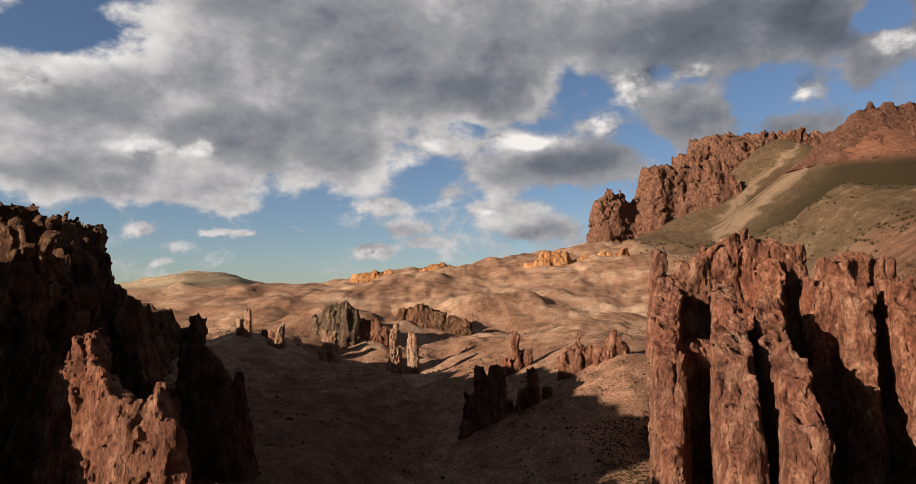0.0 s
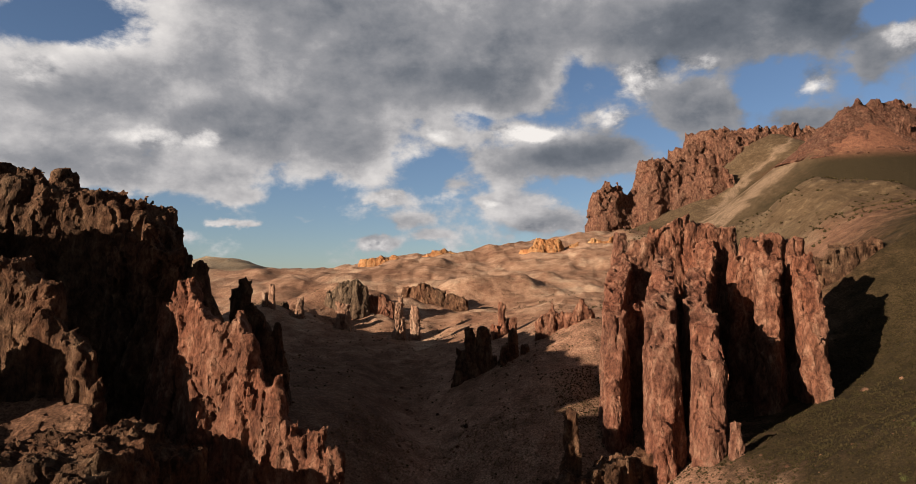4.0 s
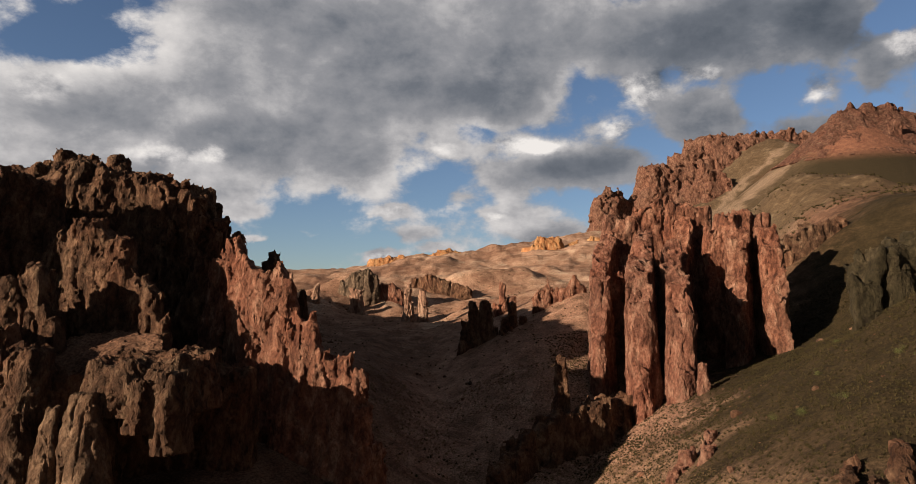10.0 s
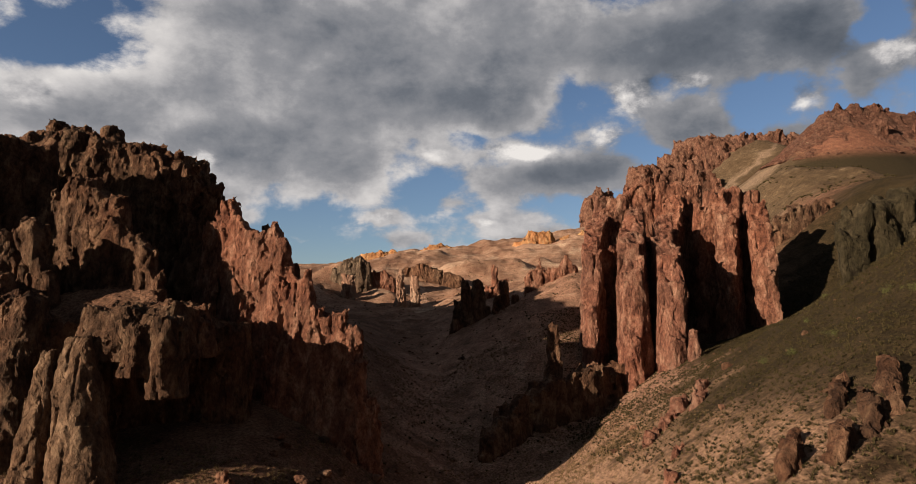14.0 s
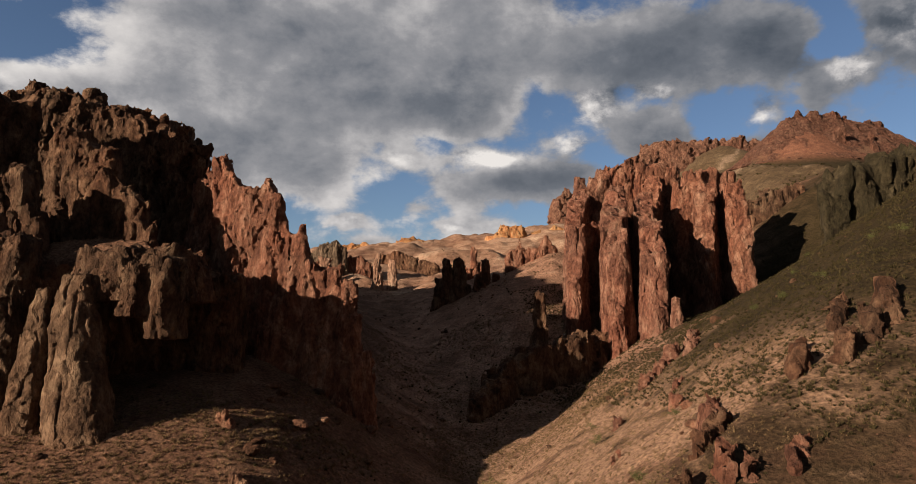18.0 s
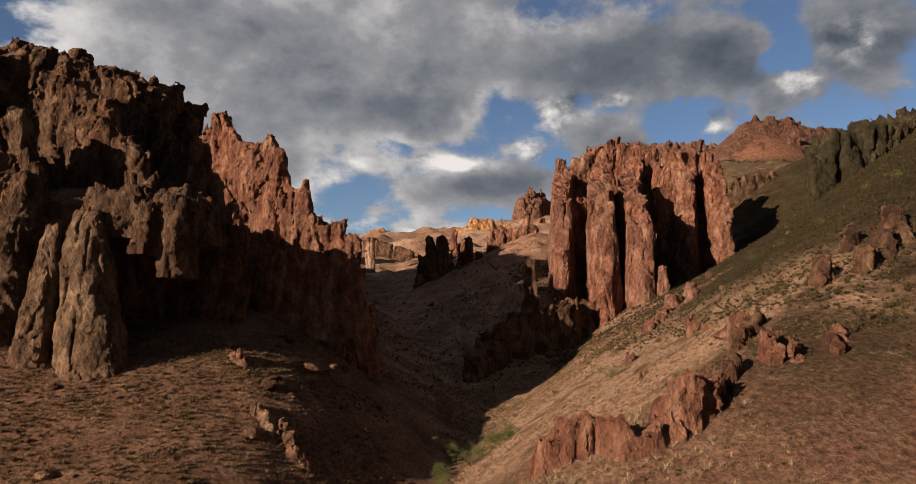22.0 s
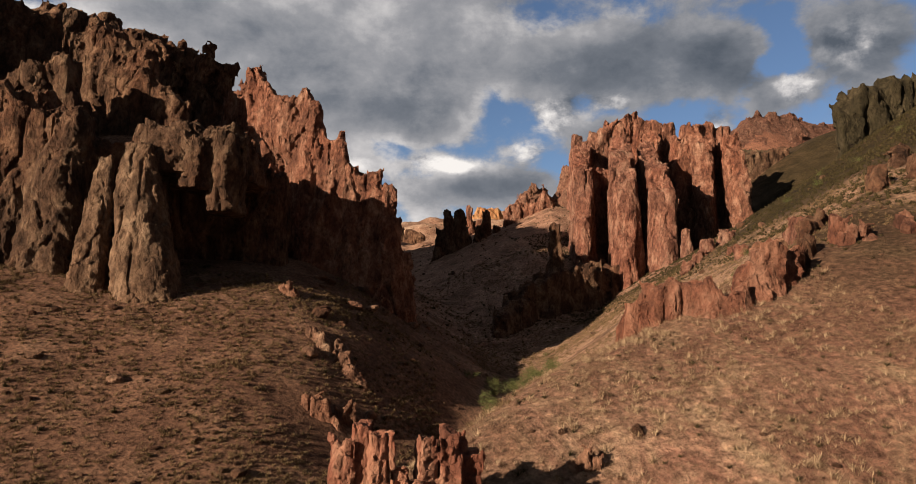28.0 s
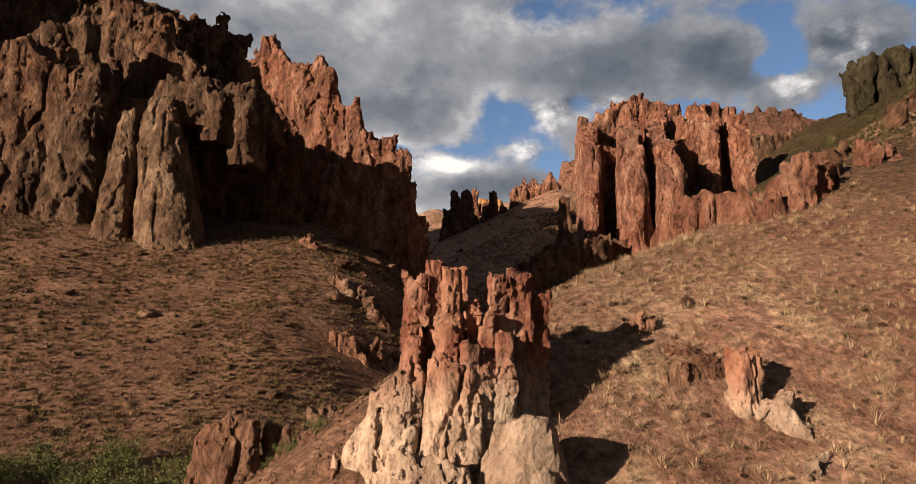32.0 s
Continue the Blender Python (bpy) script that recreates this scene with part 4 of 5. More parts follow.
# the shadow in a hillside hollow, built as low dark brown rock
formation("hollow_shade_rock", "dark rock standing in for the shadow in a hillside hollow", [
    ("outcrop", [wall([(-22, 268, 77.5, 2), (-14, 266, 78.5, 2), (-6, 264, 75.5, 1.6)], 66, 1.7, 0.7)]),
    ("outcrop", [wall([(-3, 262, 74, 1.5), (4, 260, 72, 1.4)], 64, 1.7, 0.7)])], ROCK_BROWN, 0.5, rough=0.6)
for label, rows in (
        ("orange cliff band glowing in the sun", [(44, 403, 102, 4), (52, 401, 108, 5), (62, 401, 108.3, 5), (67, 404, 103, 4)]),
        ("orange cliff band with a flat top", [(72, 404, 105, 4), (85, 402, 108.5, 5), (95, 401, 108.5, 5), (103, 404, 103.5, 4)]),
        ("low orange cliff band on the ridge", [(-62, 424, 95, 4), (-46, 422, 99, 4), (-35, 422, 95, 4)]),
        ("low orange cliff band on the skyline", [(-24, 424, 98, 4), (-14, 422, 101, 4), (-3, 422, 100, 4)])):
    formation("cliff_band", label, [("cliff", [wall(rows, 84, 1.3, 0.85)])], ROCK_ORANGE, 1.1, "cliff", rough=1.5, scale=2.5, group="orange cliff bands")

# ---- the high mesa ----
formation("mesa", "high rust red mesa with broken cliffs", [
    ("prow", [wall([(168, 800, 198, 10), (186, 805, 206, 14), (208, 818, 194, 16), (222, 816, 202, 16)], 130, 1.9, 0.7)]),
    ("cliff", [wall([(222, 816, 204, 16), (237, 816, 236, 18), (262, 825, 240, 22), (285, 832, 258, 24), (315, 838, 280, 26)], 130, 2.2, 0.6)]),
    ("rim", [wall([(315, 838, 281, 26), (360, 842, 284, 30), (420, 850, 289, 32), (500, 860, 288, 40)], 130, 2.6, 0.7)]),
    ("outcrop", [wall([(262, 770, 196, 10), (290, 765, 222, 12), (312, 762, 226, 8)], 130, 1.8, 0.5)]),
    ], ROCK_MESA, 2.6, "mesa", 4.5, scale=6.0)
formation("mountain_peak", "dark rust red mountain peak with crags along its crest", [
    ("flank", [wall([(396, 658, 266, 12), (412, 662, 272, 13), (452, 670, 274, 13), (520, 688, 270, 14)], 205, 6.2, 0.3)]),
    ("crag", [wall([(398, 659, 264, 4), (412, 660, 271, 6), (428, 662, 273, 6)], 235, 1.8, 0.6)]),
    ("crag", [wall([(440, 666, 274, 5), (452, 666, 277, 6), (466, 670, 272, 6)], 240, 1.8, 0.6)]),
    ("crag", [wall([(492, 678, 272, 6), (520, 686, 273, 7)], 240, 1.6, 0.6)]),
    ("outcrop", [spire(430, 622, 215, 246, 7, 5, 0.5)]),
    ("outcrop", [spire(462, 618, 205, 240, 6, 6, 0.5)]),
    ("outcrop", [spire(478, 640, 215, 256, 6, 5, 0.4)]),
    ("outcrop", [spire(402, 626, 205, 232, 6, 5, 0.5)]),
    ], ROCK_PEAK, 1.8, "mountain", 2.8, jag=0.5, scale=5.0)

# ---- the spur and the near slopes ----
formation("rock_rib", "broken red rock rib on the grassy spur", [
    ("rib", [wall([(1.4, -6.6, 32.8, 0.9), (2.9, -6.9, 34.1, 1.1), (4.5, -7.4, 34.4, 1.2), (6.8, -9.0, 34.2, 1.2), (8.0, -9.6, 32.6, 1.0)], 27, 2.0, 0.7)]),
    ("rib", [wall([(8.4, -8.0, 35.2, 1.0), (10.3, -7.6, 36.6, 1.1), (11.6, -7.2, 36.6, 1.0)], 29, 2.0, 0.7)]),
    ], ROCK_RED, 0.22, rough=0.4, scale=0.6)


def low_rock(name, label, rows, mat, h, rough, scale, group, flare=1.8):
    """A low broken rock in the ground; each row is a part: x, y, half length, turn, height over the ground, half width."""
    parts = []
    for x, y, half, turn, rise, w in rows:
        nodes = []
        for s, k in ((-1, 0.55), (-0.3, 1.0), (0.35, 0.9), (1, 0.4)):
            px, py = x + s * half * math.cos(radians(turn)), y + s * half * math.sin(radians(turn))
            nodes.append((px, py, float(land(px, py)) + rise * k, w * (0.7 + 0.3 * k)))
        parts.append((name, [wall(nodes, min(n[2] for n in nodes) - rise - 1.5, flare, 0.55)]))
    return formation("rock_outcrop" if h > 0.15 else "rock_ledge", label, parts, mat, h, "rock", rough, 0.7, scale=scale, block=1.3, tall=1.8, group=group)


SPUR = "rocks on the spur"
low_rock("rib", "dark broken rock rib on the grassy spur", [(12.5, -6.2, 1.6, 25, 1.02, 0.7), (15, -4.6, 1.3, 40, 0.82, 0.6), (19, 0.8, 1.5, 50, 0.95, 0.7), (20.8, 2.6, 1.3, 40, 0.75, 0.6)], ROCK_BROWN, 0.2, 0.42, 0.6, SPUR)
low_rock("slab", "tilted red rock slab on the spur", [(18.4, -3.8, 1, 70, 1.5, 0.75), (19.6, -4.6, 0.8, 60, 0.82, 0.6)], ROCK_RED, 0.2, 0.35, 0.6, SPUR)
low_rock("slab", "flat pale red rock slab lying on the spur", [(21.6, 6, 2.2, 75, 1.16, 0.9), (23, 8.6, 1.3, 70, 0.88, 0.7)], ROCK_FIN, 0.2, 0.35, 0.6, SPUR)
low_rock("outcrop", "dark jagged rock outcrop in the sage", [(29, 5.5, 1.5, 60, 1.5, 0.7), (30.4, 7.5, 1.2, 70, 1.09, 0.6)], ROCK_BROWN, 0.22, 0.42, 0.6, SPUR)
low_rock("outcrop", "broad dark olive outcrop buried in the sage slope", [(33.5, 6, 2.2, 50, 1.22, 1), (37, 8, 2.4, 55, 1.36, 1), (40.5, 10.5, 2.6, 60, 1.5, 1.1), (36.5, 12, 2, 50, 1.09, 0.9)], ROCK_BROWN, 0.26, 0.5, 0.8, SPUR)
low_rock("ledge", "low cracked rock ledge on the spur", [(22.4, -5, 1, 60, 0.54, 0.5), (24, -3.4, 1, 50, 0.54, 0.5)], ROCK_RED, 0.18, 0.3, 0.5, SPUR)
low_rock("ledge", "small red rock ledge low on the spur", [(3.6, -3.6, 1.5, 20, 0.68, 0.5)], ROCK_RED, 0.18, 0.3, 0.5, SPUR)
low_rock("outcrop", "row of pale red rocks along the spur crest", [(28.5, 42, 1.4, 50, 0.95, 0.7), (31, 44.5, 1.5, 50, 1.22, 0.8), (33.5, 46, 1.4, 40, 1.5, 0.9), (37.5, 49, 1.6, 50, 1.5, 0.9), (35.5, 44, 1.2, 60, 0.95, 0.8)], ROCK_FIN, 0.26, 0.45, 0.7, SPUR)
low_rock("outcrop", "small brown rocks in the grass of the spur", [(8.5, 6, 0.8, 40, 0.41, 0.4), (16, 14, 1, 50, 0.54, 0.5), (24, 20, 1.1, 50, 0.61, 0.5), (27, 28, 1.2, 50, 0.68, 0.6), (21, 30, 0.9, 50, 0.48, 0.5)], ROCK_FIN, 0.2, 0.35, 0.5, SPUR)

tower = formation("rock_tower", "cluster of fractured red rock columns above a pale base", [
    ("base", [wall([(-18.6, -24.2, 21.6, 0.6), (-17.5, -24.6, 23.0, 0.7), (-16.2, -24.8, 24.0, 0.9), (-15.0, -25.0, 24.2, 1.0)], 17, 2.5, 0.4)]),
    ("base", [wall([(-15.2, -25.0, 24.2, 1.0), (-13.6, -24.9, 24.2, 1.0), (-12.4, -24.2, 24.4, 0.8), (-11.7, -23.6, 24.0, 0.5)], 17, 2.2, 0.45)]),
    ], ROCK_TOWER, 0.07, "rock tower", 0.26, 1.2, scale=0.5, block=1.2, tall=3.4)
for x, y, top, a, b, turn, lean in ((-16.4, -24.3, 27.65, 0.6, 0.6, 10, 0.1), (-15.65, -24.1, 28.2, 0.6, 0.6, -12, 0.05), (-14.95, -24.5, 28.0, 0.66, 0.6, 20, -0.05), (-14.25, -24.2, 26.6, 0.5, 0.5, 5, 0.0),
                                    (-13.75, -24.7, 26.2, 0.55, 0.5, -15, 0.0), (-13.25, -24.1, 27.6, 0.62, 0.6, 15, -0.05), (-12.35, -24.0, 27.9, 0.78, 0.7, -8, 0.0), (-11.7, -23.7, 27.0, 0.55, 0.7, 10, 0.0),
                                    (-15.35, -25.0, 25.9, 0.6, 0.5, 10, 0.1), (-16.5, -24.9, 25.4, 0.55, 0.5, -10, 0.05), (-13.2, -25.1, 25.6, 0.5, 0.45, 5, 0.0), (-14.4, -25.3, 25.1, 0.5, 0.45, 25, 0.0)):
    part("column", crag_mesh("column", [spire(x, y, 21.5, top, a * 0.8, b * 0.9, 0.8, turn, lean)], 0.05, 0.11, 0.5, 0.8, 0.42, 1.9, 2.8, 6.0, 0.4, 0.0), ROCK_TOWER, tower)
part("boulder", crag_mesh("boulder", [spire(-13.0, -27.2, 17.5, 22.75, 1.9, 1.4, 0.5, -10, 0.1)], 0.07, 0.12, 1.0, 0.5, 0.5, 0.8, 2.0, 2.0, 0.0, 0.2), ROCK_PALE, tower, "rounded pale boulder")
part("rubble", crag_mesh("rubble", [wall([(-17.2, -26.3, 21.6, 0.4), (-15.6, -27.2, 21.4, 0.5), (-14.9, -27.4, 21.2, 0.4)], 17, 1.8, 0.6)], 0.09, 0.22, 1.0, 1.0, 0.4, 1.6), ROCK_PALE, tower, "pale rock rubble")
formation("boulder_outcrop", "brown split boulder with a dark top beside green shrubs", [
    ("boulder", [wall([(-25.6, -16.3, 20.9, 0.5), (-24.6, -16.6, 21.3, 0.6)], 16, 1.9, 0.75)]),
    ("boulder", [wall([(-24.8, -16.6, 21.0, 0.7), (-24.0, -16.9, 21.7, 0.8), (-23.3, -17.2, 21.5, 0.6)], 16, 1.9, 0.75)]),
    ("boulder", [wall([(-22.5, -16.6, 20.9, 0.4), (-21.9, -16.7, 21.1, 0.4)], 16, 1.6, 0.8)])], ROCK_TAN, 0.1, rough=0.24, scale=0.45, block=1.5)
formation("rock_pinnacle", "small tan rock pinnacle with a low rock tail", [
    ("pinnacle_shaft", [spire(-3.45, -24.2, 20.5, 24.85, 0.7, 0.55, 0.62, 15, -0.08)]),
    ("tail", [wall([(-3.2, -24.7, 23.0, 0.35), (-2.6, -25.3, 23.4, 0.42), (-2.1, -25.7, 22.4, 0.35)], 20.0, 1.7, 0.75)])], ROCK_TOWER, 0.07, rough=0.15, scale=0.35, block=1.3)
LEDGES = "rock ledges"
low_rock("ledge_rock", "cracked brown rock ledge on the western slope", [(-20.6, 17.6, 1.1, -20, 1.1, 0.9), (-17.8, 18.6, 0.8, 20, 1.2, 0.6)], ROCK_TAN, 0.16, 0.35, 0.6, LEDGES)
low_rock("ledge_rock", "rounded brown rock ledge on the western slope", [(-20.8, 27.6, 1.7, -35, 1.1, 1.2), (-18.6, 26.0, 1.4, -35, 1.3, 1.1)], ROCK_TAN, 0.18, 0.38, 0.7, LEDGES)
low_rock("ledge_rock", "pale rock ledge on the western slope", [(-26.5, 38, 1.4, -45, 0.7, 1.0)], ROCK_TAN, 0.18, 0.38, 0.7, LEDGES)
low_rock("ledge_rock", "low red rock ledge in dry grass", [(-6.1, -20.2, 0.5, 5, 0.7, 0.3)], ROCK_TAN, 0.08, 0.18, 0.3, LEDGES)
low_rock("ledge_rock", "low dark broken rock ledge in dry grass", [(-5.3, -22.7, 0.7, 10, 0.4, 0.4), (-4.3, -22.5, 0.7, -10, 0.55, 0.4), (-4.9, -21.6, 0.6, 0, 0.3, 0.3)], ROCK_TAN, 0.07, 0.15, 0.35, LEDGES)
low_rock("ledge_rock", "small brown rock ledge by the tower", [(-20.0, -18.0, 0.6, 10, 1.0, 0.35)], ROCK_TAN, 0.1, 0.22, 0.4, LEDGES)
low_rock("ledge_rock", "pale broken rock at the lower edge of the spur", [(-9.2, -28.0, 0.8, 10, 0.5, 0.35), (-2.6, -27.0, 0.6, 30, 0.3, 0.3)], ROCK_PALE, 0.08, 0.2, 0.35, LEDGES)

# ---- plants and loose stones ----
def leaf_material(name, a, b, c):
    m, t, s, p = material(name)
    isle = t.nodes.new("ShaderNodeNewGeometry").outputs["Random Per Island"]
    n = noise_tex(t, p, 0.25, 3)
    col = ramp(t, math_node(t, "ADD", math_node(t, "MULTIPLY", isle, 0.6), math_node(t, "MULTIPLY", n, 0.45)), [(0.2, a), (0.5, b), (0.85, c)])
    link(t, col, s.inputs["Base Color"])
    s.inputs["Roughness"].default_value = 0.9
    s.inputs["Specular IOR Level"].default_value = 0.1
    return m


STRAW = leaf_material("dry_grass", (0.065, 0.044, 0.023), (0.13, 0.09, 0.048), (0.22, 0.155, 0.088))
BLOND = leaf_material("blond_grass", (0.17, 0.115, 0.072), (0.27, 0.195, 0.125), (0.42, 0.32, 0.21))
PALE_STRAW = leaf_material("pale_grass", (0.115, 0.064, 0.044), (0.17, 0.108, 0.07), (0.25, 0.185, 0.12))
SAGE = leaf_material("sage_leaves", (0.02, 0.017, 0.008), (0.042, 0.035, 0.016), (0.08, 0.064, 0.031))
GREEN = leaf_material("green_leaves", (0.025, 0.034, 0.011), (0.065, 0.075, 0.025), (0.14, 0.145, 0.058))
TWIG = leaf_material("twigs", (0.05, 0.035, 0.025), (0.09, 0.065, 0.045), (0.12, 0.09, 0.06))


def scatter(rng, n, x0, x1, y0, y1, clump=0.06, thin=0.0):
    """Places on the ground, denser in patches."""
    x, y = rng.uniform(x0, x1, n * 2), rng.uniform(y0, y1, n * 2)
    keep = fbm(x * clump, y * clump, 0 * x + 20, 3) + rng.uniform(-0.35, 0.35, n * 2) > thin
    x, y = x[keep][:n], y[keep][:n]
    return np.stack([x, y, land(x, y)], -1)


def tufts(name, rng, at, size, blades, width, spread_out, label, category, mat):
    """Many grass tufts or low bushes as one object: each a fan of narrow leaves."""
    n = len(at)
    k = n * blades
    root = np.repeat(at, blades, 0)
    s = np.repeat(size * rng.uniform(0.6, 1.4, n), blades)
    turn = rng.uniform(0, 2 * math.pi, k)
    out = rng.uniform(0.1, 1.0, k) * spread_out
    up = rng.uniform(0.55, 1.0, k)
    dirs = np.stack([np.cos(turn), np.sin(turn)], -1)
    side = np.stack([-dirs[:, 1], dirs[:, 0]], -1) * (width * s)[:, None]
    foot = root.copy()
    foot[:, :2] += dirs * (s * out * 0.45)[:, None]
    foot[:, 2] += s * rng.uniform(-0.1, 0.25, k) * spread_out
    tip = foot.copy()
    tip[:, :2] += dirs * (s * out * 0.8)[:, None]
    tip[:, 2] += s * up
    a, b = foot.copy(), foot.copy()
    a[:, :2] += side
    b[:, :2] -= side
    co = np.stack([a, b, tip], 1).reshape(-1, 3)
    ob = new(name, quick_mesh(name, co, np.arange(3 * k).reshape(-1, 3), False))
    ob.data.materials.append(mat)
    return tagged(ob, label, category, kind="stuff")


RNG = np.random.RandomState(11)
tufts("bunchgrass", RNG, scatter(RNG, 13000, -80, -8, -14, 46, 0.09, -0.1), 0.25, 26, 0.085, 1.6, "straw coloured bunchgrass on the western slope", "grass", STRAW)
tufts("dry_grass", RNG, scatter(RNG, 40000, -18, 14, -42, 2, 0.16, -0.2), 0.14, 10, 0.05, 2.0, "dense dry grass on the spur", "grass", PALE_STRAW)
tufts("bunchgrass", RNG, scatter(RNG, 9000, 0, 34, -4, 90, 0.09, -0.2), 0.17, 16, 0.085, 1.6, "tan bunchgrass on the nose of the spur", "grass", STRAW)
tufts("bunchgrass", RNG, scatter(RNG, 6000, -22, 30, 44, 125, 0.07, -0.1), 0.27, 16, 0.085, 1.5, "sparse bunchgrass in the gulch", "grass", STRAW)
tufts("grass_tussock", RNG, scatter(RNG, 2600, -14, 14, -40, 0, 0.14, 0.08), 0.27, 30, 0.04, 1.6, "blond grass tussocks on the spur", "grass", BLOND)
tufts("sagebrush", RNG, scatter(RNG, 24000, 24, 112, -4, 135, 0.05, -0.15), 0.25, 14, 0.2, 1.2, "low olive sagebrush on the eastern hill", "shrubs", SAGE)
tufts("sagebrush", RNG, scatter(RNG, 420, -14, 30, -36, 6, 0.1, 0.05), 0.17, 46, 0.07, 1.5, "small olive sagebrush in the dry grass", "shrubs", SAGE)
tufts("sagebrush", RNG, scatter(RNG, 300, -78, -8, -12, 46, 0.05, 0.0), 0.3, 44, 0.1, 1.1, "scattered dark sagebrush on the western slope", "shrubs", SAGE)
tufts("scrub", RNG, scatter(RNG, 2000, -90, 60, 60, 300, 0.03, 0.05), 0.33, 14, 0.25, 1.1, "dark scrub dotted over the canyon head", "shrubs", SAGE)
tufts("scrub", RNG, scatter(RNG, 2500, 110, 330, 220, 480, 0.02, 0.0), 0.8, 9, 0.35, 1.1, "dark scrub dotted over the high hills", "shrubs", SAGE)


def stone_mesh(rng, name, detail=1):
    bm = bmesh.new()
    bmesh.ops.create_icosphere(bm, subdivisions=detail, radius=1.0)
    off = rng.uniform(0, 90, 3)
    for v in bm.verts:
        p = np.array(v.co) * 0.9 + off
        v.co *= 1 + 0.7 * float(perlin(p[0], p[1], p[2])) + rng.uniform(-0.06, 0.06)
        v.co.z *= 0.75
    me = bpy.data.meshes.new(name)
    bm.to_mesh(me)
    bm.free()
    return me


def stones(name, rng, at, size, label, mat):
    """Many small stones as one object."""
    base = stone_mesh(rng, "stone", 1)
    v = np.array([tuple(p.co) for p in base.vertices])
    f = np.array([tuple(p.vertices) for p in base.polygons])
    n = len(at)
    s = size * rng.lognormal(0, 0.5, n)
    turn = rng.uniform(0, 6.28, n)
    c, w = np.cos(turn)[:, None], np.sin(turn)[:, None]
    x, y, z = (v[None, :, i] * s[:, None] * rng.uniform(0.7, 1.3, (n, 1)) for i in range(3))
    co = np.stack([x * c - y * w, x * w + y * c, z], -1) + at[:, None, :]
    faces = (f[None] + (np.arange(n) * len(v))[:, None, None]).reshape(-1, 3)
    ob = new(name, quick_mesh(name, co.reshape(-1, 3), faces, False))
    ob.data.materials.append(mat)
    return tagged(ob, label, "stones", kind="stuff")


stones("stones", RNG, scatter(RNG, 1200, -78, -6, -14, 46, 0.08, 0.0), 0.16, "small brown stones on the western slope", ROCK_BROWN)
stones("stones", RNG, scatter(RNG, 900, -16, 70, -42, 70, 0.08, 0.0), 0.09, "small brown stones on the spur", ROCK_BROWN)
stones("rubble", RNG, scatter(RNG, 700, -23, -16, -28, -17, 0.3, -0.2), 0.07, "tan rubble round the foot of the tower", ROCK_TAN)
stones("rubble", RNG, scatter(RNG, 900, -60, 60, 60, 240, 0.05, 0.0), 0.22, "dark rubble in the canyon", ROCK_BROWN)

BOULDERS = [stone_mesh(RNG, "boulder", 3) for _ in range(6)]
for i, me in enumerate(BOULDERS):
    me.materials.append(ROCK_TAN if i < 2 else ROCK_BROWN)


def boulder(x, y, r, label):
    ob = new("boulder", BOULDERS[RNG.randint(6)])
    ob.matrix_world = pose(x, y, float(land(x, y)) + 0.28 * r, RNG.uniform(-15, 15), RNG.uniform(-15, 15), RNG.uniform(0, 360)) @ Matrix.Diagonal((r * RNG.uniform(0.8, 1.3), r, r * RNG.uniform(0.7, 1.1), 1))
    return tagged(ob, label, "boulder", "scattered boulders")


for x0, x1, y0, y1, n, r, label in ((-24, -8, 20, 60, 16, 0.8, "shaded boulder on the gully side"), (-22, -14, -22, -12, 10, 0.35, "small boulder below the rock tower"),
                                    (4, 40, 0, 60, 14, 0.5, "weathered boulder on the spur crest"), (-70, -30, 14, 34, 8, 0.4, "small boulder on the western slope"),
                                    (-10, 4, -36, -20, 5, 0.16, "small boulder in the dry grass"), (20, 90, 20, 110, 9, 0.6, "weathered boulder on the sage hill")):
    for _ in range(n):
        boulder(RNG.uniform(x0, x1), RNG.uniform(y0, y1), r * RNG.uniform(0.6, 1.5), label)


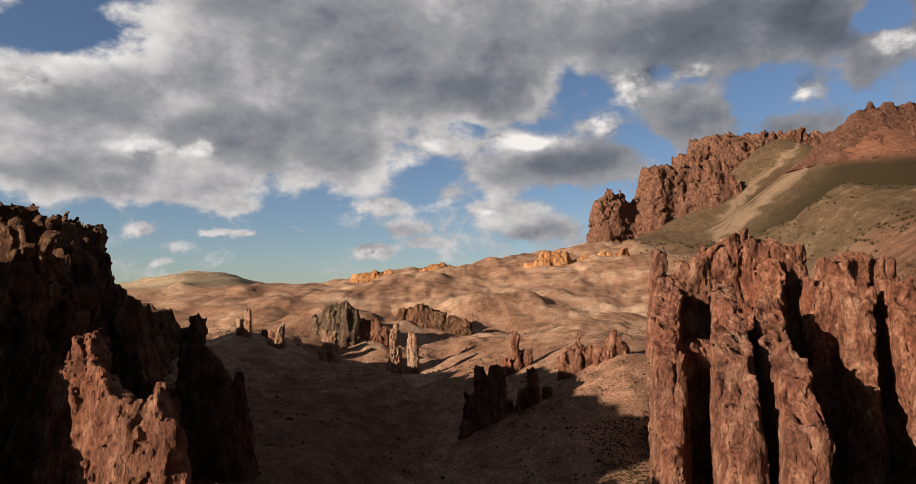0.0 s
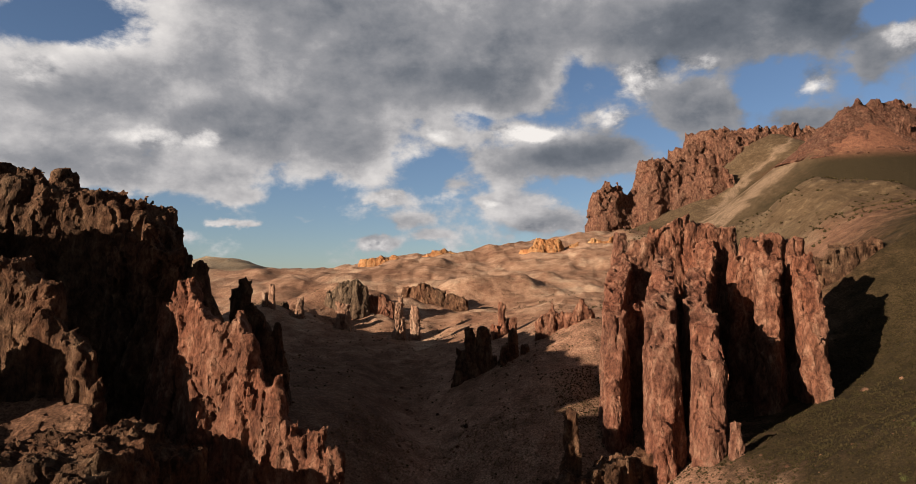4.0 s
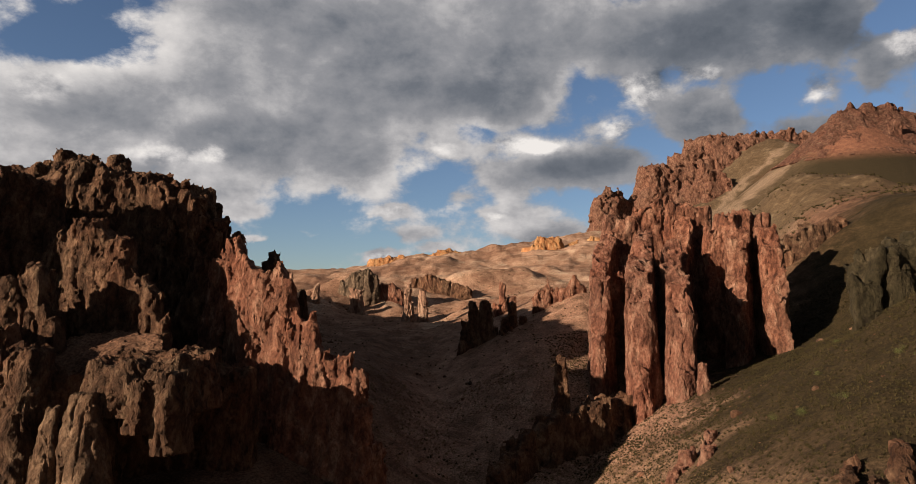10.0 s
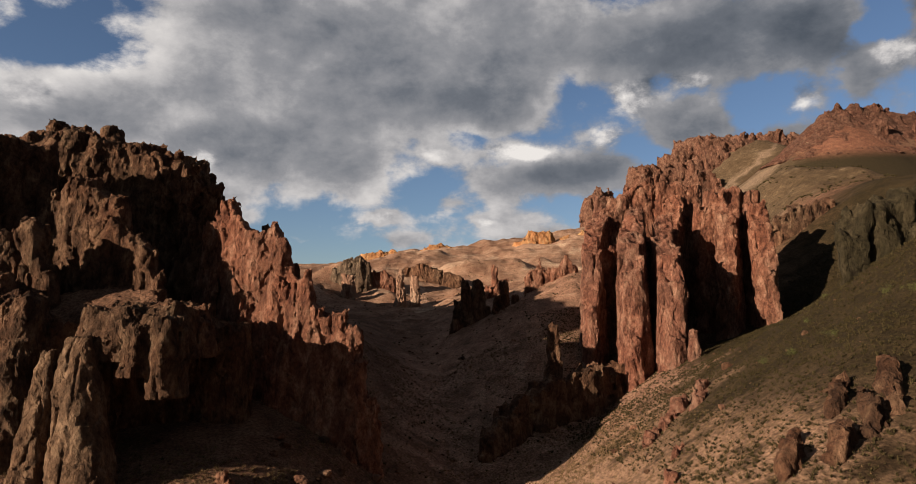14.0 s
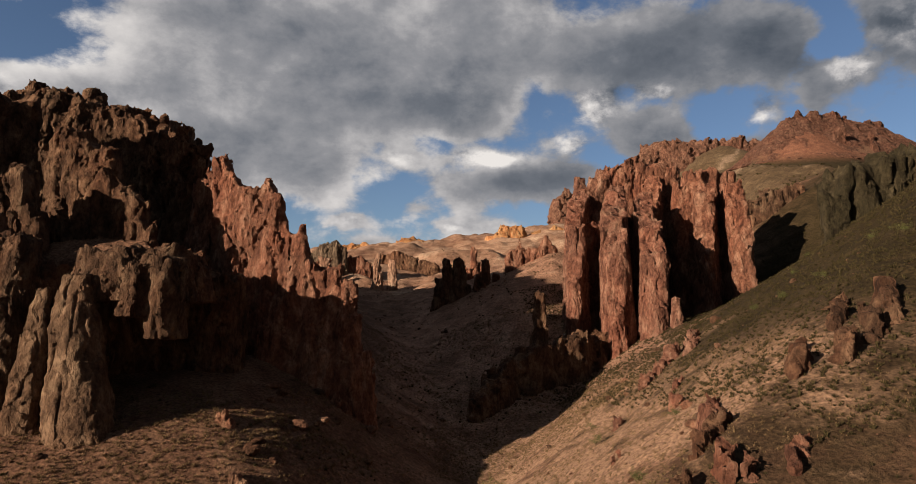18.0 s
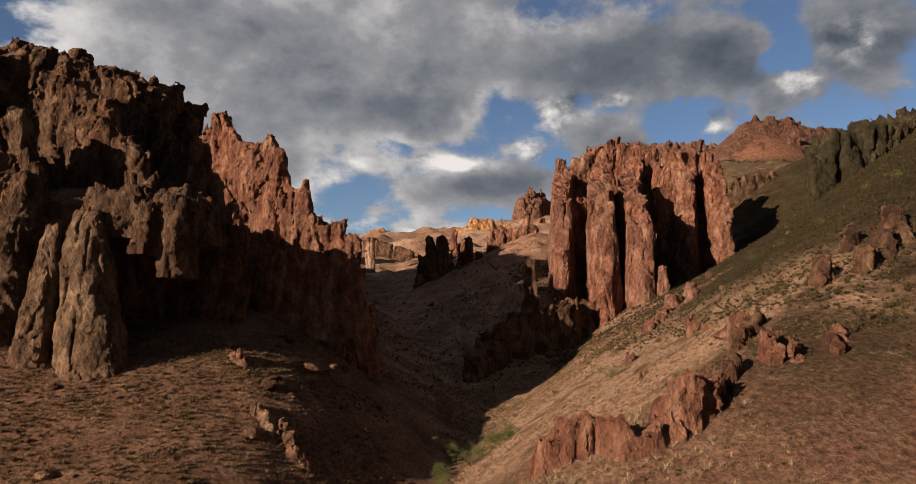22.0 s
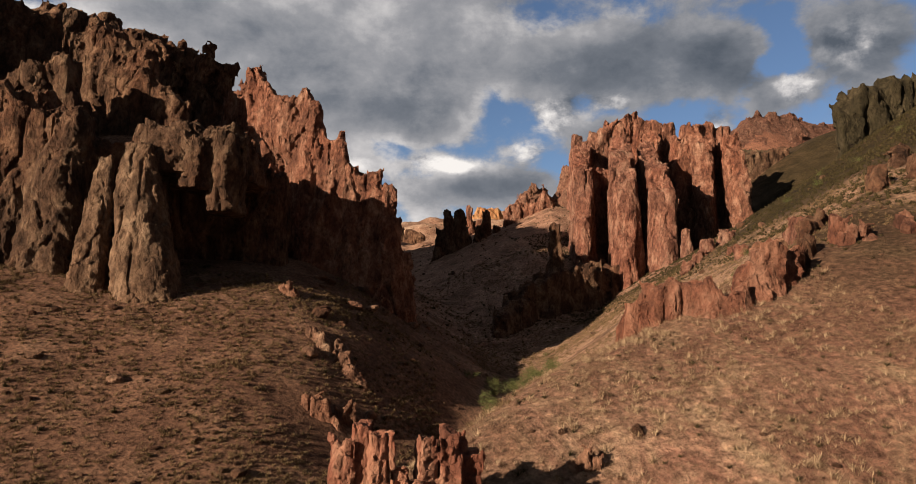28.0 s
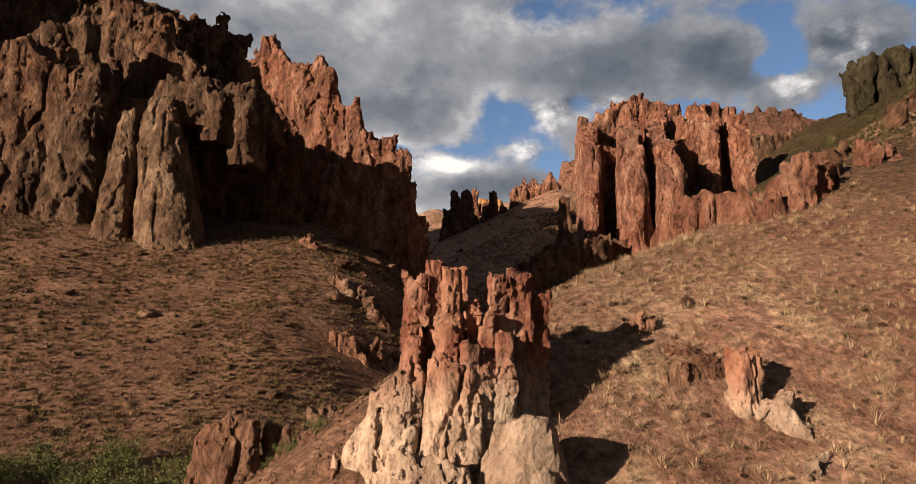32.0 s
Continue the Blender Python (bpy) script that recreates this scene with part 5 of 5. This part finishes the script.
def shrub_parts(rng):
    """Leaves and stems of one shrub, about a metre high."""
    cl = rng.normal(size=(16, 3)) * (0.42, 0.42, 0.22) + (0, 0, 0.6)
    leaves = (cl[:, None, :] + rng.normal(size=(16, 70, 3)) * (0.17, 0.17, 0.13)).reshape(-1, 3)
    n = len(leaves)
    u = rng.normal(size=(n, 3))
    u /= np.linalg.norm(u, axis=1)[:, None]
    w = np.cross(u, rng.normal(size=(n, 3)))
    w /= np.linalg.norm(w, axis=1)[:, None]
    co = np.stack([leaves - u * 0.042, leaves + w * 0.02, leaves + u * 0.042, leaves - w * 0.02], 1).reshape(-1, 3)
    foliage = quick_mesh("foliage", co, np.arange(4 * n).reshape(-1, 4), False)
    stems = []
    for c in cl:
        tip, w = c, np.array((0.018, 0, 0))
        stems += [-w, w, tip]
    stem = quick_mesh("stems", np.array(stems), np.arange(len(stems)).reshape(-1, 3), False)
    foliage.materials.append(GREEN)
    stem.materials.append(TWIG)
    return foliage, stem


SHRUBS = [shrub_parts(RNG) for _ in range(4)]


def shrub(x, y, size, label):
    base = new("shrub")
    base.matrix_world = pose(x, y, float(land(x, y)) - 0.05, 0, 0, RNG.uniform(0, 360)) @ Matrix.Diagonal((size, size, size * RNG.uniform(0.75, 1.1), 1))
    foliage, stem = SHRUBS[RNG.randint(4)]
    for nm, me in (("foliage", foliage), ("stems", stem)):
        new(nm, me).parent = base
    return tagged(base, label, "shrub", "gully shrubs")


for _ in range(60):
    shrub(RNG.uniform(-46, -24), RNG.uniform(-16, -6.5), RNG.uniform(0.8, 1.9), "green leafy shrub at the foot of the slope")
for _ in range(16):
    shrub(RNG.uniform(-3, 8), RNG.uniform(30, 46), RNG.uniform(0.9, 1.8), "bright green shrub in the gulch bottom")
for _ in range(6):
    shrub(RNG.uniform(-22.6, -19.5), RNG.uniform(-21, -16), RNG.uniform(0.4, 0.8), "green shrub beside a boulder")
for _ in range(14):
    shrub(RNG.uniform(10, 60), RNG.uniform(-8, 60), RNG.uniform(0.6, 1.1), "dull green shrub on the eastern hill")
